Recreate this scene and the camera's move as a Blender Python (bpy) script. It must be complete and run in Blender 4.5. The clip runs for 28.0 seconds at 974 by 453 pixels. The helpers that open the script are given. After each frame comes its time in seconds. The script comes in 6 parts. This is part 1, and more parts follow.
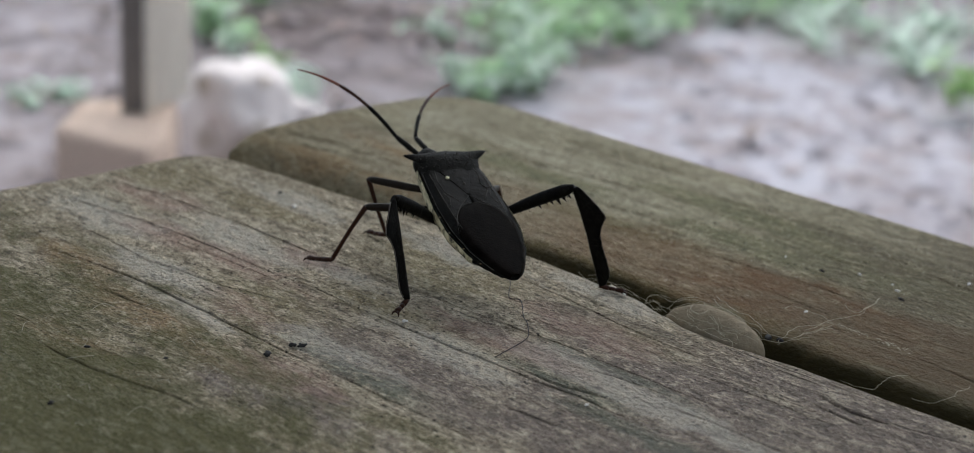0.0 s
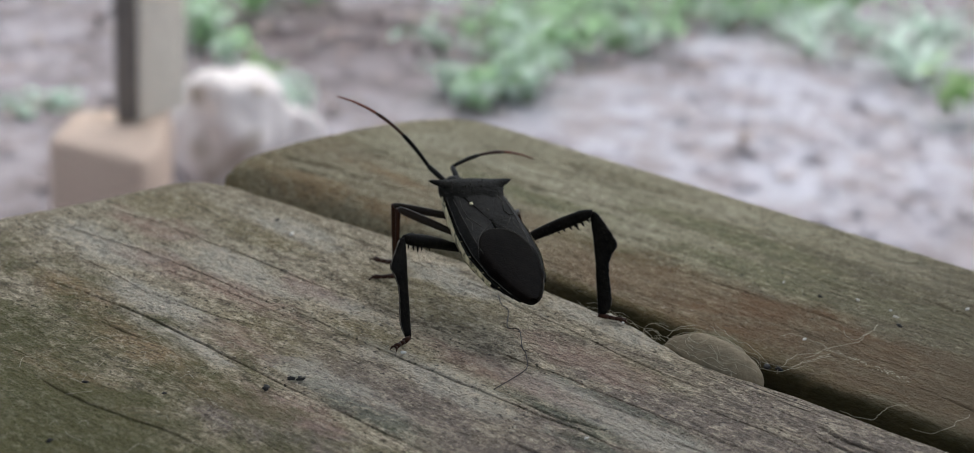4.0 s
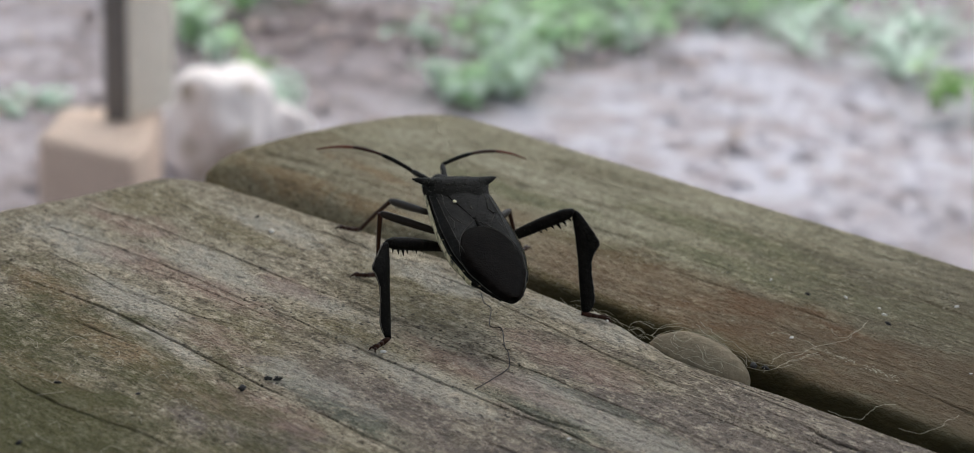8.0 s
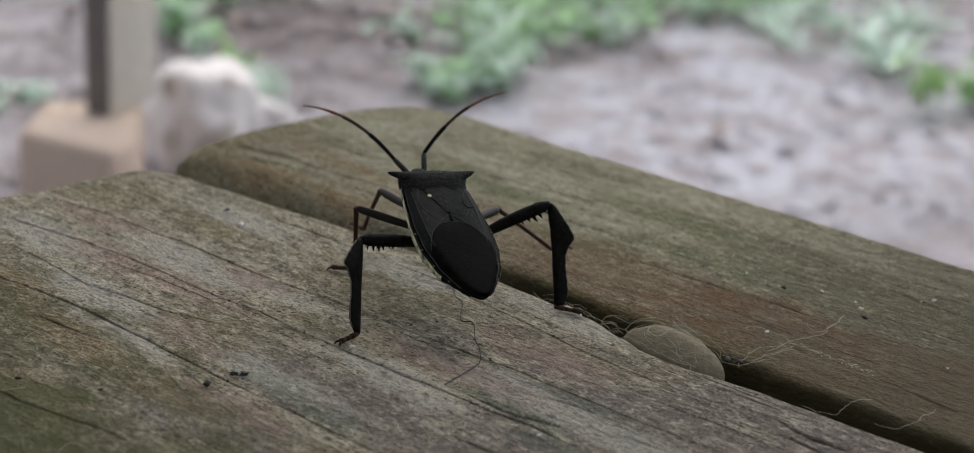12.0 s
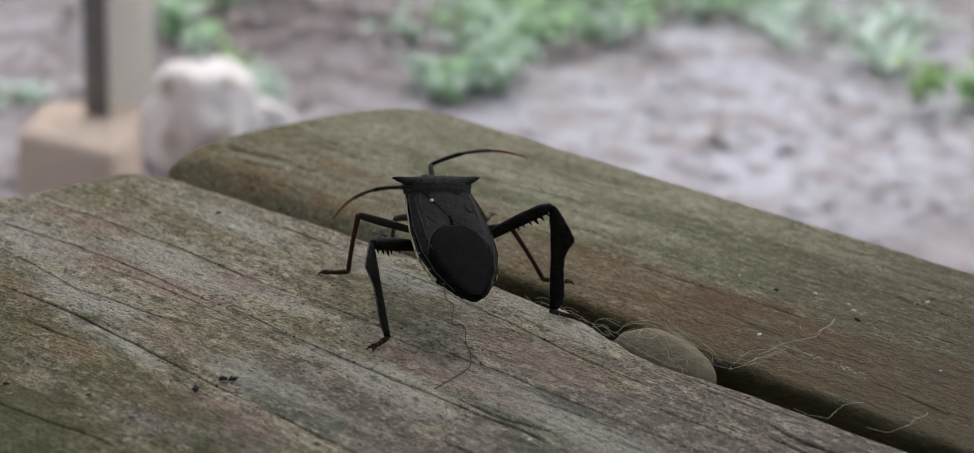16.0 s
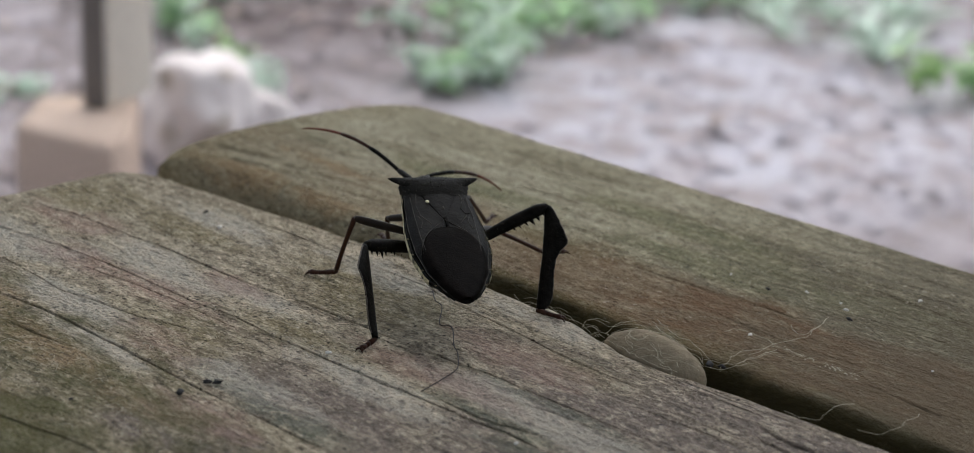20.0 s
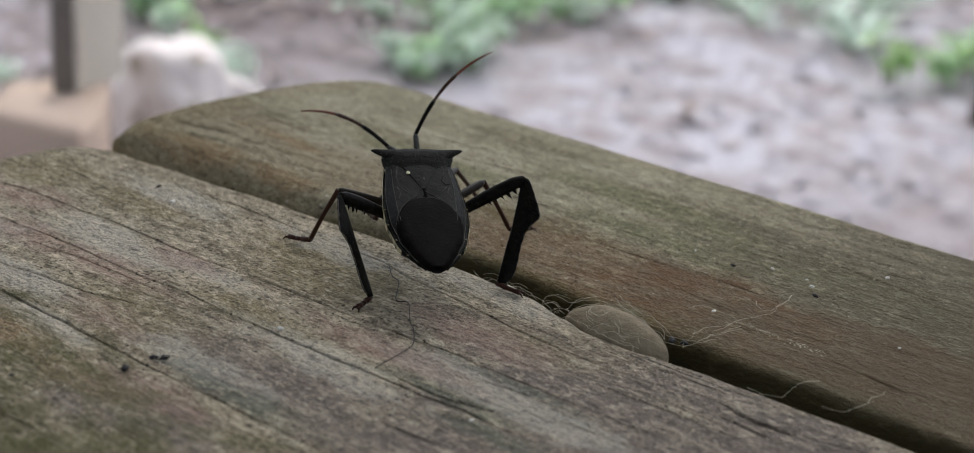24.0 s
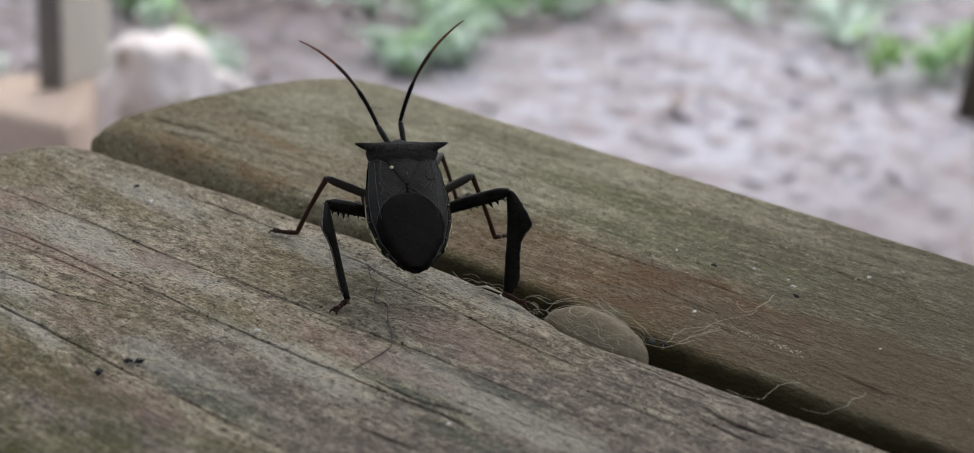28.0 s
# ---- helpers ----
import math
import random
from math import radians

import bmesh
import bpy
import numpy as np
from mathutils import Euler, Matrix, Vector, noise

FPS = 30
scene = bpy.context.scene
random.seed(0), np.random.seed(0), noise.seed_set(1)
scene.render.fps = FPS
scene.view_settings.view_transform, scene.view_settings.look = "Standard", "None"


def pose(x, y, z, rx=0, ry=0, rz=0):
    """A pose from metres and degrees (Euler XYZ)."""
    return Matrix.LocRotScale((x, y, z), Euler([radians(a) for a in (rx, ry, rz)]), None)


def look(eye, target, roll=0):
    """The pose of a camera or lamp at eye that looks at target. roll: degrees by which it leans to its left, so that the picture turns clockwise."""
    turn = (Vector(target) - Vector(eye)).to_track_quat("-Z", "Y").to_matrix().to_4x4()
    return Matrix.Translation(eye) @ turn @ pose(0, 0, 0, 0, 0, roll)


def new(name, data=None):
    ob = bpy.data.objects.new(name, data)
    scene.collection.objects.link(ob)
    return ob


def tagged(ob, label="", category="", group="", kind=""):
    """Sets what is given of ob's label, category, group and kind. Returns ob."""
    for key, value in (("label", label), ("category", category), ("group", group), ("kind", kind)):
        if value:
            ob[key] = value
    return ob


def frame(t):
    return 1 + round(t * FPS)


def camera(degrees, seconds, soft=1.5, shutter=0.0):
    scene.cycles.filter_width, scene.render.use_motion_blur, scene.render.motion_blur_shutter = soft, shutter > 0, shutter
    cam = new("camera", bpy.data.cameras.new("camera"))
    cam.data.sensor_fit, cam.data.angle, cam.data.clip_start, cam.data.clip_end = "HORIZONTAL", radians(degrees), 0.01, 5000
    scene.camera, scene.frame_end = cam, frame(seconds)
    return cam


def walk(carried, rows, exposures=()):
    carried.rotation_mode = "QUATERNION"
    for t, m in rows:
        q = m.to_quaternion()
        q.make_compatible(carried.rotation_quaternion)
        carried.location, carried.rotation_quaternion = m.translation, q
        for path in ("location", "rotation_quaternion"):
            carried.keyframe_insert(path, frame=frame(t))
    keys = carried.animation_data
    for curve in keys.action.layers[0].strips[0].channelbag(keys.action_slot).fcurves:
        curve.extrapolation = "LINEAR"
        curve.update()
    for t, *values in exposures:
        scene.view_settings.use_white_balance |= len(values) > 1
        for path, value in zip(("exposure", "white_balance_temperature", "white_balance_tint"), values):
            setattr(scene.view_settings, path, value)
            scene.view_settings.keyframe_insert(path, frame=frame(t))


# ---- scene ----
# A big dark bug on two weathered boards under an unseen roof; the blurred yard lies beyond.
# Plan: x runs along the boards, y across them away from the camera, z = 0 is the boards' top.
K = 0.0115  # one plan unit of the boards and the bug, in metres
GROUND = -0.75

# ---- camera ----
cam = camera(35.33, 28.0, 0.55)
PATH = [
    (0, (0.11401, -0.15698, 0.07532), (-0.01697, -0.02024, 0.01093), 3.58),
    (0.5, (0.11232, -0.15659, 0.07446), (-0.01850, -0.01977, 0.00991), 3.65),
    (1, (0.11291, -0.15664, 0.07693), (-0.01788, -0.01974, 0.01250), 3.62),
    (1.5, (0.11337, -0.15656, 0.07670), (-0.01739, -0.01953, 0.01250), 3.66),
    (2, (0.11387, -0.15725, 0.07811), (-0.01683, -0.02012, 0.01399), 3.58),
    (2.5, (0.11357, -0.15666, 0.07789), (-0.01689, -0.01928, 0.01381), 3.55),
    (3, (0.11296, -0.15633, 0.07714), (-0.01755, -0.01892, 0.01323), 3.54),
    (3.5, (0.11279, -0.15711, 0.07827), (-0.01799, -0.01985, 0.01458), 3.36),
    (5.5, (0.11222, -0.15337, 0.07739), (-0.01833, -0.01587, 0.01373), 3.23),
    (6, (0.11145, -0.15401, 0.07655), (-0.01867, -0.01619, 0.01273), 3.35),
    (6.5, (0.11132, -0.15338, 0.07581), (-0.01863, -0.01542, 0.01194), 3.42),
    (7, (0.11128, -0.15319, 0.07689), (-0.01853, -0.01512, 0.01299), 3.37),
    (7.5, (0.11144, -0.15278, 0.07673), (-0.01846, -0.01476, 0.01287), 3.33),
    (8, (0.11133, -0.15322, 0.07708), (-0.01848, -0.01512, 0.01322), 3.36),
    (8.5, (0.11121, -0.15250, 0.07597), (-0.01822, -0.01416, 0.01185), 3.36),
    (9, (0.11086, -0.15202, 0.07565), (-0.01843, -0.01356, 0.01152), 3.37),
    (9.5, (0.11084, -0.15130, 0.07658), (-0.01837, -0.01281, 0.01236), 3.29),
    (10, (0.11092, -0.15072, 0.07655), (-0.01836, -0.01233, 0.01224), 3.18),
    (10.5, (0.11103, -0.15026, 0.07587), (-0.01815, -0.01183, 0.01145), 3.21),
    (11, (0.11051, -0.15021, 0.07536), (-0.01816, -0.01134, 0.01086), 3.35),
    (11.5, (0.10986, -0.14994, 0.07454), (-0.01840, -0.01073, 0.00995), 3.54),
    (12, (0.11065, -0.15003, 0.07594), (-0.01749, -0.01061, 0.01158), 3.56),
    (12.5, (0.11002, -0.15102, 0.07599), (-0.01801, -0.01147, 0.01171), 3.54),
    (14.5, (0.11115, -0.14834, 0.07561), (-0.01668, -0.00868, 0.01114), 3.51),
    (15, (0.11038, -0.14938, 0.07676), (-0.01729, -0.00961, 0.01222), 3.44),
    (15.5, (0.11028, -0.14920, 0.07716), (-0.01747, -0.00952, 0.01260), 3.46),
    (16, (0.11081, -0.14856, 0.07616), (-0.01727, -0.00912, 0.01174), 3.41),
    (16.5, (0.11051, -0.14883, 0.07660), (-0.01756, -0.00940, 0.01211), 3.41),
    (17, (0.11053, -0.14755, 0.07627), (-0.01734, -0.00805, 0.01157), 3.41),
    (17.5, (0.11043, -0.14768, 0.07734), (-0.01739, -0.00818, 0.01252), 3.31),
    (18, (0.11071, -0.14671, 0.07684), (-0.01717, -0.00731, 0.01192), 3.19),
    (18.5, (0.11117, -0.14747, 0.07731), (-0.01698, -0.00828, 0.01247), 3.17),
    (19, (0.11104, -0.14685, 0.07673), (-0.01712, -0.00772, 0.01178), 3.22),
    (19.5, (0.11087, -0.14645, 0.07643), (-0.01701, -0.00716, 0.01127), 3.25),
    (20, (0.11041, -0.14602, 0.07673), (-0.01733, -0.00678, 0.01121), 3.29),
    (20.5, (0.11130, -0.14549, 0.07601), (-0.01635, -0.00620, 0.01042), 3.27),
    (21, (0.11076, -0.14529, 0.07584), (-0.01622, -0.00559, 0.00980), 3.36),
    (21.5, (0.10985, -0.14563, 0.07436), (-0.01638, -0.00541, 0.00799), 3.57),
    (23.5, (0.10951, -0.14210, 0.07497), (-0.01557, -0.00109, 0.00812), 3.62),
    (24, (0.10912, -0.14152, 0.07348), (-0.01568, -0.00024, 0.00665), 3.76),
    (24.5, (0.10942, -0.14079, 0.07372), (-0.01521, 0.00059, 0.00681), 3.74),
    (25, (0.10926, -0.14116, 0.07467), (-0.01523, 0.00031, 0.00768), 3.72),
    (25.5, (0.10878, -0.14105, 0.07372), (-0.01536, 0.00067, 0.00660), 3.78),
    (26, (0.10852, -0.14154, 0.07375), (-0.01534, 0.00036, 0.00650), 3.91),
    (26.5, (0.10818, -0.14190, 0.07305), (-0.01550, 0.00012, 0.00572), 4.01),
    (27, (0.10822, -0.14127, 0.07358), (-0.01527, 0.00084, 0.00608), 3.98),
    (27.5, (0.10832, -0.14032, 0.07347), (-0.01510, 0.00182, 0.00594), 3.92),
    (28, (0.10895, -0.13954, 0.07388), (-0.01456, 0.00256, 0.00640), 3.82),
]
walk(cam, [(t, look(eye, target, roll)) for t, eye, target, roll in PATH],
     exposures=[(0, 0.70, 6000, 6), (3, 0.77, 6050, 6), (6, 0.82, 6100, 6), (9, 0.83, 6200, 6), (10, 0.70, 6200, 6), (11, 0.66, 6200, 6), (12, 0.64, 6200, 6),
                (15, 0.67, 6200, 6), (17, 0.71, 6200, 7), (21, 0.78, 6200, 8), (28, 0.81, 6200, 8)])
cam.data.dof.use_dof = True
cam.data.dof.focus_distance = 0.194
cam.data.dof.aperture_fstop = cam.data.lens / 2.15

# ---- world and light: an overcast day ----
world = bpy.data.worlds.new("overcast_sky")
scene.world = world
world.use_nodes = True
wn, wl = world.node_tree.nodes, world.node_tree.links
sky = wn.new("ShaderNodeTexSky")
sky.sky_type = "NISHITA"
sky.sun_disc = False
sky.sun_elevation, sky.sun_rotation = radians(58), radians(-35)
sky.air_density, sky.dust_density, sky.ozone_density = 1.0, 4.0, 1.0
wn["Background"].inputs["Strength"].default_value = 0.15
veil = wn.new("ShaderNodeHueSaturation")  # thin cloud greys the blue
veil.inputs["Saturation"].default_value = 0.45
wl.new(sky.outputs["Color"], veil.inputs["Color"])
wl.new(veil.outputs["Color"], wn["Background"].inputs["Color"])
sun = new("sun", bpy.data.lights.new("sun", "SUN"))
sun.data.energy, sun.data.angle, sun.data.color = 0.5, radians(60), (1.0, 0.97, 0.95)
sun.matrix_world = look((-3.0, 4.2, 8.3), (0, 0, 0))


# ---- materials ----
class Mat:
    """A node material under construction."""

    def __init__(self, name, rough=0.7, spec=0.4, metal=0.0):
        self.m = bpy.data.materials.new(name)
        self.m.use_nodes = True
        self.n, self.l = self.m.node_tree.nodes, self.m.node_tree.links
        self.b = self.n["Principled BSDF"]
        self.b.inputs["Roughness"].default_value = rough
        self.b.inputs["Specular IOR Level"].default_value = spec
        self.b.inputs["Metallic"].default_value = metal
        self.tc = self.n.new("ShaderNodeTexCoord").outputs["Object"]
        self.src = self.tc
        self.cover = []  # films and painted shade over the grain: mask, colour

    def set(self, node, key, value):
        if hasattr(value, "is_linked"):
            self.l.new(value, node.inputs[key])
        else:
            node.inputs[key].default_value = value

    def place(self, scale=(1, 1, 1), shift=(0, 0, 0), rot=(0, 0, 0)):
        node = self.n.new("ShaderNodeMapping")
        self.l.new(self.src, node.inputs["Vector"])
        node.inputs["Scale"].default_value = scale
        node.inputs["Location"].default_value = shift
        node.inputs["Rotation"].default_value = rot
        return node.outputs["Vector"]

    def noise(self, scale, detail=4, rough=0.55, vec=None, distort=0.0):
        node = self.n.new("ShaderNodeTexNoise")
        self.l.new(vec or self.tc, node.inputs["Vector"])
        node.inputs["Scale"].default_value = scale
        node.inputs["Detail"].default_value = detail
        node.inputs["Roughness"].default_value = rough
        node.inputs["Distortion"].default_value = distort
        return node.outputs["Fac"]

    def cells(self, scale, vec=None, feature="F1", out="Distance"):
        node = self.n.new("ShaderNodeTexVoronoi")
        node.feature = feature
        self.l.new(vec or self.tc, node.inputs["Vector"])
        node.inputs["Scale"].default_value = scale
        return node.outputs[out]

    def ramp(self, fac, *stops):
        node = self.n.new("ShaderNodeValToRGB")
        self.l.new(fac, node.inputs["Fac"])
        els = node.color_ramp.elements
        while len(els) < len(stops):
            els.new(0.5)
        for el, (pos, col) in zip(els, stops):
            el.position = pos
            el.color = (*col, 1) if len(col) == 3 else (col[0], col[0], col[0], 1)
        return node.outputs["Color"]

    def mix(self, fac, a, b, kind="MIX"):
        node = self.n.new("ShaderNodeMix")
        node.data_type, node.blend_type = "RGBA", kind
        node.clamp_factor = True
        for key, value in ((0, fac), (6, a), (7, b)):
            if hasattr(value, "is_linked"):
                self.l.new(value, node.inputs[key])
            else:
                node.inputs[key].default_value = value if key == 0 else (*value, 1)
        return node.outputs[2]

    def math(self, op, a, b=0.0):
        node = self.n.new("ShaderNodeMath")
        node.operation = op
        for key, value in ((0, a), (1, b)):
            if hasattr(value, "is_linked"):
                self.l.new(value, node.inputs[key])
            else:
                node.inputs[key].default_value = value
        return node.outputs[0]

    def axis(self, which):
        node = self.n.new("ShaderNodeSeparateXYZ")
        self.l.new(self.tc, node.inputs[0])
        return node.outputs[which]

    def random(self, island=False):
        node = self.n.new("ShaderNodeNewGeometry" if island else "ShaderNodeObjectInfo")
        return node.outputs["Random Per Island" if island else "Random"]

    def bump(self, height, strength=0.3, distance=0.0005):
        node = self.n.new("ShaderNodeBump")
        node.inputs["Strength"].default_value = strength
        node.inputs["Distance"].default_value = distance
        self.l.new(height, node.inputs["Height"])
        self.l.new(node.outputs["Normal"], self.b.inputs["Normal"])

    def colour(self, col):
        self.set(self.b, "Base Color", col if hasattr(col, "is_linked") else (*col, 1))
        return self.m


def weathered_wood(name, tone, pale, dark, seed, bands, coarse=1.0, slope=0.0):
    """Old unpainted softwood, grain along x, rising by slope. bands(m, base, noises) lays its stains over the grain."""
    m = Mat(name, 0.85, 0.2)
    s = seed * 7.3
    m.src = m.place(rot=(0, 0, -slope))
    band = m.noise(1.0, 6, 0.6, m.place((10, 110, 110), (s, s, s)), 0.5)
    mottle = m.noise(1.0, 9, 0.70, m.place((105, 185, 185), (s + 3, s, 0)), 0.8)
    broad = m.noise(1.0, 9, 0.68, m.place((40, 90, 90), (s, s + 4, s)), 0.6)
    scab = m.noise(1.0, 8, 0.74, m.place((200, 400, 400), (s, 9, s)), 0.3)
    flake = m.noise(1.0, 5, 0.72, m.place((480, 860, 860), (0, s, s)), 0.3)
    grit = m.noise(1.0, 3, 0.65, m.place((1600, 2100, 2100), (s, s, 1)))
    comb = m.noise(1.0, 3, 0.6, m.place((85, 1500, 1500), (s, 4, s)), 0.6)
    dots = m.noise(1.0, 1, 0.5, m.place((1300, 1500, 1500), (s, 3, 1)))
    fleck = m.noise(1.0, 1, 0.5, m.place((1400, 1600, 1600)))
    base = m.mix(m.ramp(band, (0.36, (0.0,)), (0.62, (0.6,))), tone, pale)
    base = m.mix(m.ramp(mottle, (0.45, (0.0,)), (0.60, (0.6,))), base, pale)
    base = bands(m, base, broad, mottle)
    base = m.mix(m.ramp(scab, (0.39, (0.62 * coarse,)), (0.48, (0.0,))), base, dark)
    base = m.mix(m.ramp(scab, (0.53, (0.0,)), (0.60, (0.68 * coarse,))), base, tuple(min(1.0, v * 1.18) for v in pale))
    base = m.mix(m.ramp(flake, (0.36, (0.90 * coarse,)), (0.46, (0.0,))), base, tuple(v * 0.6 for v in dark))
    base = m.mix(m.ramp(flake, (0.545, (0.0,)), (0.63, (0.90 * coarse,))), base, tuple(min(1.0, v * 1.5) for v in pale))
    base = m.mix(m.ramp(grit, (0.35, (0.75 * coarse,)), (0.47, (0.0,))), base, tuple(v * 0.6 for v in dark))
    base = m.mix(m.ramp(grit, (0.55, (0.0,)), (0.68, (0.60 * coarse,))), base, tuple(min(1.0, v * 1.35) for v in pale))
    base = m.mix(m.ramp(comb, (0.31, (0.50 * coarse,)), (0.40, (0.0,))), base, tuple(v * 0.7 for v in dark))
    base = m.mix(m.ramp(dots, (0.28, (0.95,)), (0.35, (0.0,))), base, tuple(v * 0.35 for v in dark))
    base = m.mix(m.ramp(fleck, (0.70, (0.0,)), (0.75, (0.7,))), base, (0.62, 0.59, 0.52))
    hair = m.noise(1.0, 2, 0.5, m.place((5, 150, 150), (s + 5, s, s)), 0.5)
    lines = m.ramp(m.math("ABSOLUTE", m.math("SUBTRACT", hair, 0.5)), (0.0, (1.0,)), (0.0040, (0.0,)))
    lines = m.mix(m.ramp(m.noise(70, 4), (0.50, (0.0,)), (0.58, (1.0,))), (0, 0, 0), lines)
    base = m.mix(m.math("MULTIPLY", lines, 0.6), base, (0.04, 0.034, 0.025))
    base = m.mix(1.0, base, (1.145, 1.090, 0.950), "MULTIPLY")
    for mask, col in m.cover:
        base = m.mix(mask, base, col)
    shade_node = m.n.new("ShaderNodeAttribute")
    shade_node.attribute_name = "crack_shade"  # dark tone of the drying cracks: settled dirt plus shade painted in
    base = m.mix(m.math("MULTIPLY", shade_node.outputs["Fac"], 0.9), base, (0.030, 0.026, 0.018))
    height = m.math("ADD", m.math("MULTIPLY", m.math("ADD", flake, scab), 1.5), m.math("MULTIPLY", grit, 0.55))
    height = m.math("ADD", height, m.math("MULTIPLY", comb, 0.35))
    height = m.math("SUBTRACT", m.math("ADD", height, m.math("MULTIPLY", dots, 0.5)), m.math("MULTIPLY", lines, 0.9))
    m.bump(height, 1.0, 0.00085 * coarse)
    return m.colour(base)


def stain(m, base, edge, rows, col, strength, over=0.0):
    """Ragged stains: rows of centre x, y and half sizes, in plan units."""
    x, y = m.axis(0), m.axis(1)
    ragged = m.math("MULTIPLY", m.math("SUBTRACT", edge, 0.5), 3.6)
    total = None
    for cx, cy, rx, ry in rows:
        dx = m.math("DIVIDE", m.math("SUBTRACT", x, cx * K), rx * K)
        dy = m.math("DIVIDE", m.math("SUBTRACT", y, cy * K), ry * K)
        d = m.math("SQRT", m.math("ADD", m.math("MULTIPLY", dx, dx), m.math("MULTIPLY", dy, dy)))
        total = d if total is None else m.math("MINIMUM", total, d)
    mask = m.ramp(m.math("MULTIPLY", m.math("ADD", total, ragged), 0.5), (0.30, (strength,)), (0.72, (0.0,)))
    if over:
        m.cover.append((m.math("MULTIPLY", mask, over), col))
    return m.mix(mask, base, col)


def near_bands(m, base, broad, mottle):
    """Silvery, pinkish, greenish and ochre stains, and an algae film towards the near edge."""
    # olive-brown stains; the one under the bug also paints its shadow
    base = stain(m, base, broad, ((-2.7, -3.75, 1.2, 0.45), (-2.5, -1.45, 1.1, 0.50), (-2.2, -2.75, 0.9, 0.30), (-5.8, -1.75, 0.8, 0.25), (0.5, -1.15, 0.9, 0.3), (-7.6, -1.9, 0.8, 0.5)),
                 (0.262, 0.222, 0.125), 0.75, 0.30)
    base = stain(m, base, broad, ((-0.5, -3.6, 1.7, 0.6), (2.0, -1.6, 2.6, 0.9), (1.6, -3.4, 2.4, 0.7), (3.6, -1.2, 2.4, 1.0), (-1.0, -5.0, 1.2, 0.4)), (0.200, 0.165, 0.148), 0.85, 0.40)
    base = stain(m, base, mottle, ((-4.9, -2.70, 1.1, 0.32), (-4.6, -4.10, 1.1, 0.26), (-6.6, -3.50, 1.0, 0.35), (-3.5, -4.55, 0.9, 0.16), (-1.5, -3.95, 0.8, 0.22), (-2.9, -0.78, 0.9, 0.25),
                                   (-0.85, -2.95, 1.0, 0.25), (-5.6, -1.15, 0.8, 0.25), (0.6, -2.25, 1.2, 0.25), (-3.2, -2.45, 0.9, 0.18), (-0.6, -0.30, 0.8, 0.22), (1.9, -2.3, 1.2, 0.25)),
                 (0.50, 0.468, 0.405), 0.90, 0.35)
    base = stain(m, base, mottle, ((-3.05, -4.02, 0.6, 0.22), (-3.75, -2.42, 0.6, 0.18), (-4.15, -3.20, 0.9, 0.25), (-1.4, -4.75, 0.8, 0.26), (-0.6, -2.40, 0.9, 0.25), (-0.2, -1.35, 0.8, 0.28),
                                   (-5.6, -3.30, 0.8, 0.25), (-6.9, -2.60, 0.8, 0.25)),
                 (0.375, 0.265, 0.215), 0.75, 0.38)
    base = stain(m, base, mottle, ((-0.7, -4.12, 0.9, 0.16), (0.5, -2.62, 1.0, 0.13), (0.9, -1.95, 0.8, 0.10), (2.4, -2.9, 1.2, 0.2)), (0.132, 0.148, 0.108), 0.75, 0.40)
    base = stain(m, base, mottle, ((-3.7, -4.95, 1.1, 0.30), (-5.6, -4.65, 0.8, 0.28), (-3.3, -6.05, 1.0, 0.28), (-1.9, -5.0, 0.8, 0.2)), (0.300, 0.205, 0.105), 0.70, 0.30)
    film = m.math("ADD", m.math("MULTIPLY", m.math("SUBTRACT", -0.0530, m.axis(1)), 32.0), m.math("MULTIPLY", m.math("SUBTRACT", broad, 0.5), 2.8))
    film = m.math("SUBTRACT", film, m.math("MULTIPLY", m.math("ADD", m.axis(0), 0.03), 2.5))
    film = m.ramp(film, (0.0, (0.0,)), (0.50, (0.85,)))
    m.cover.append((m.math("MULTIPLY", film, 0.88), (0.106, 0.104, 0.036)))
    return m.mix(film, base, (0.138, 0.112, 0.044))


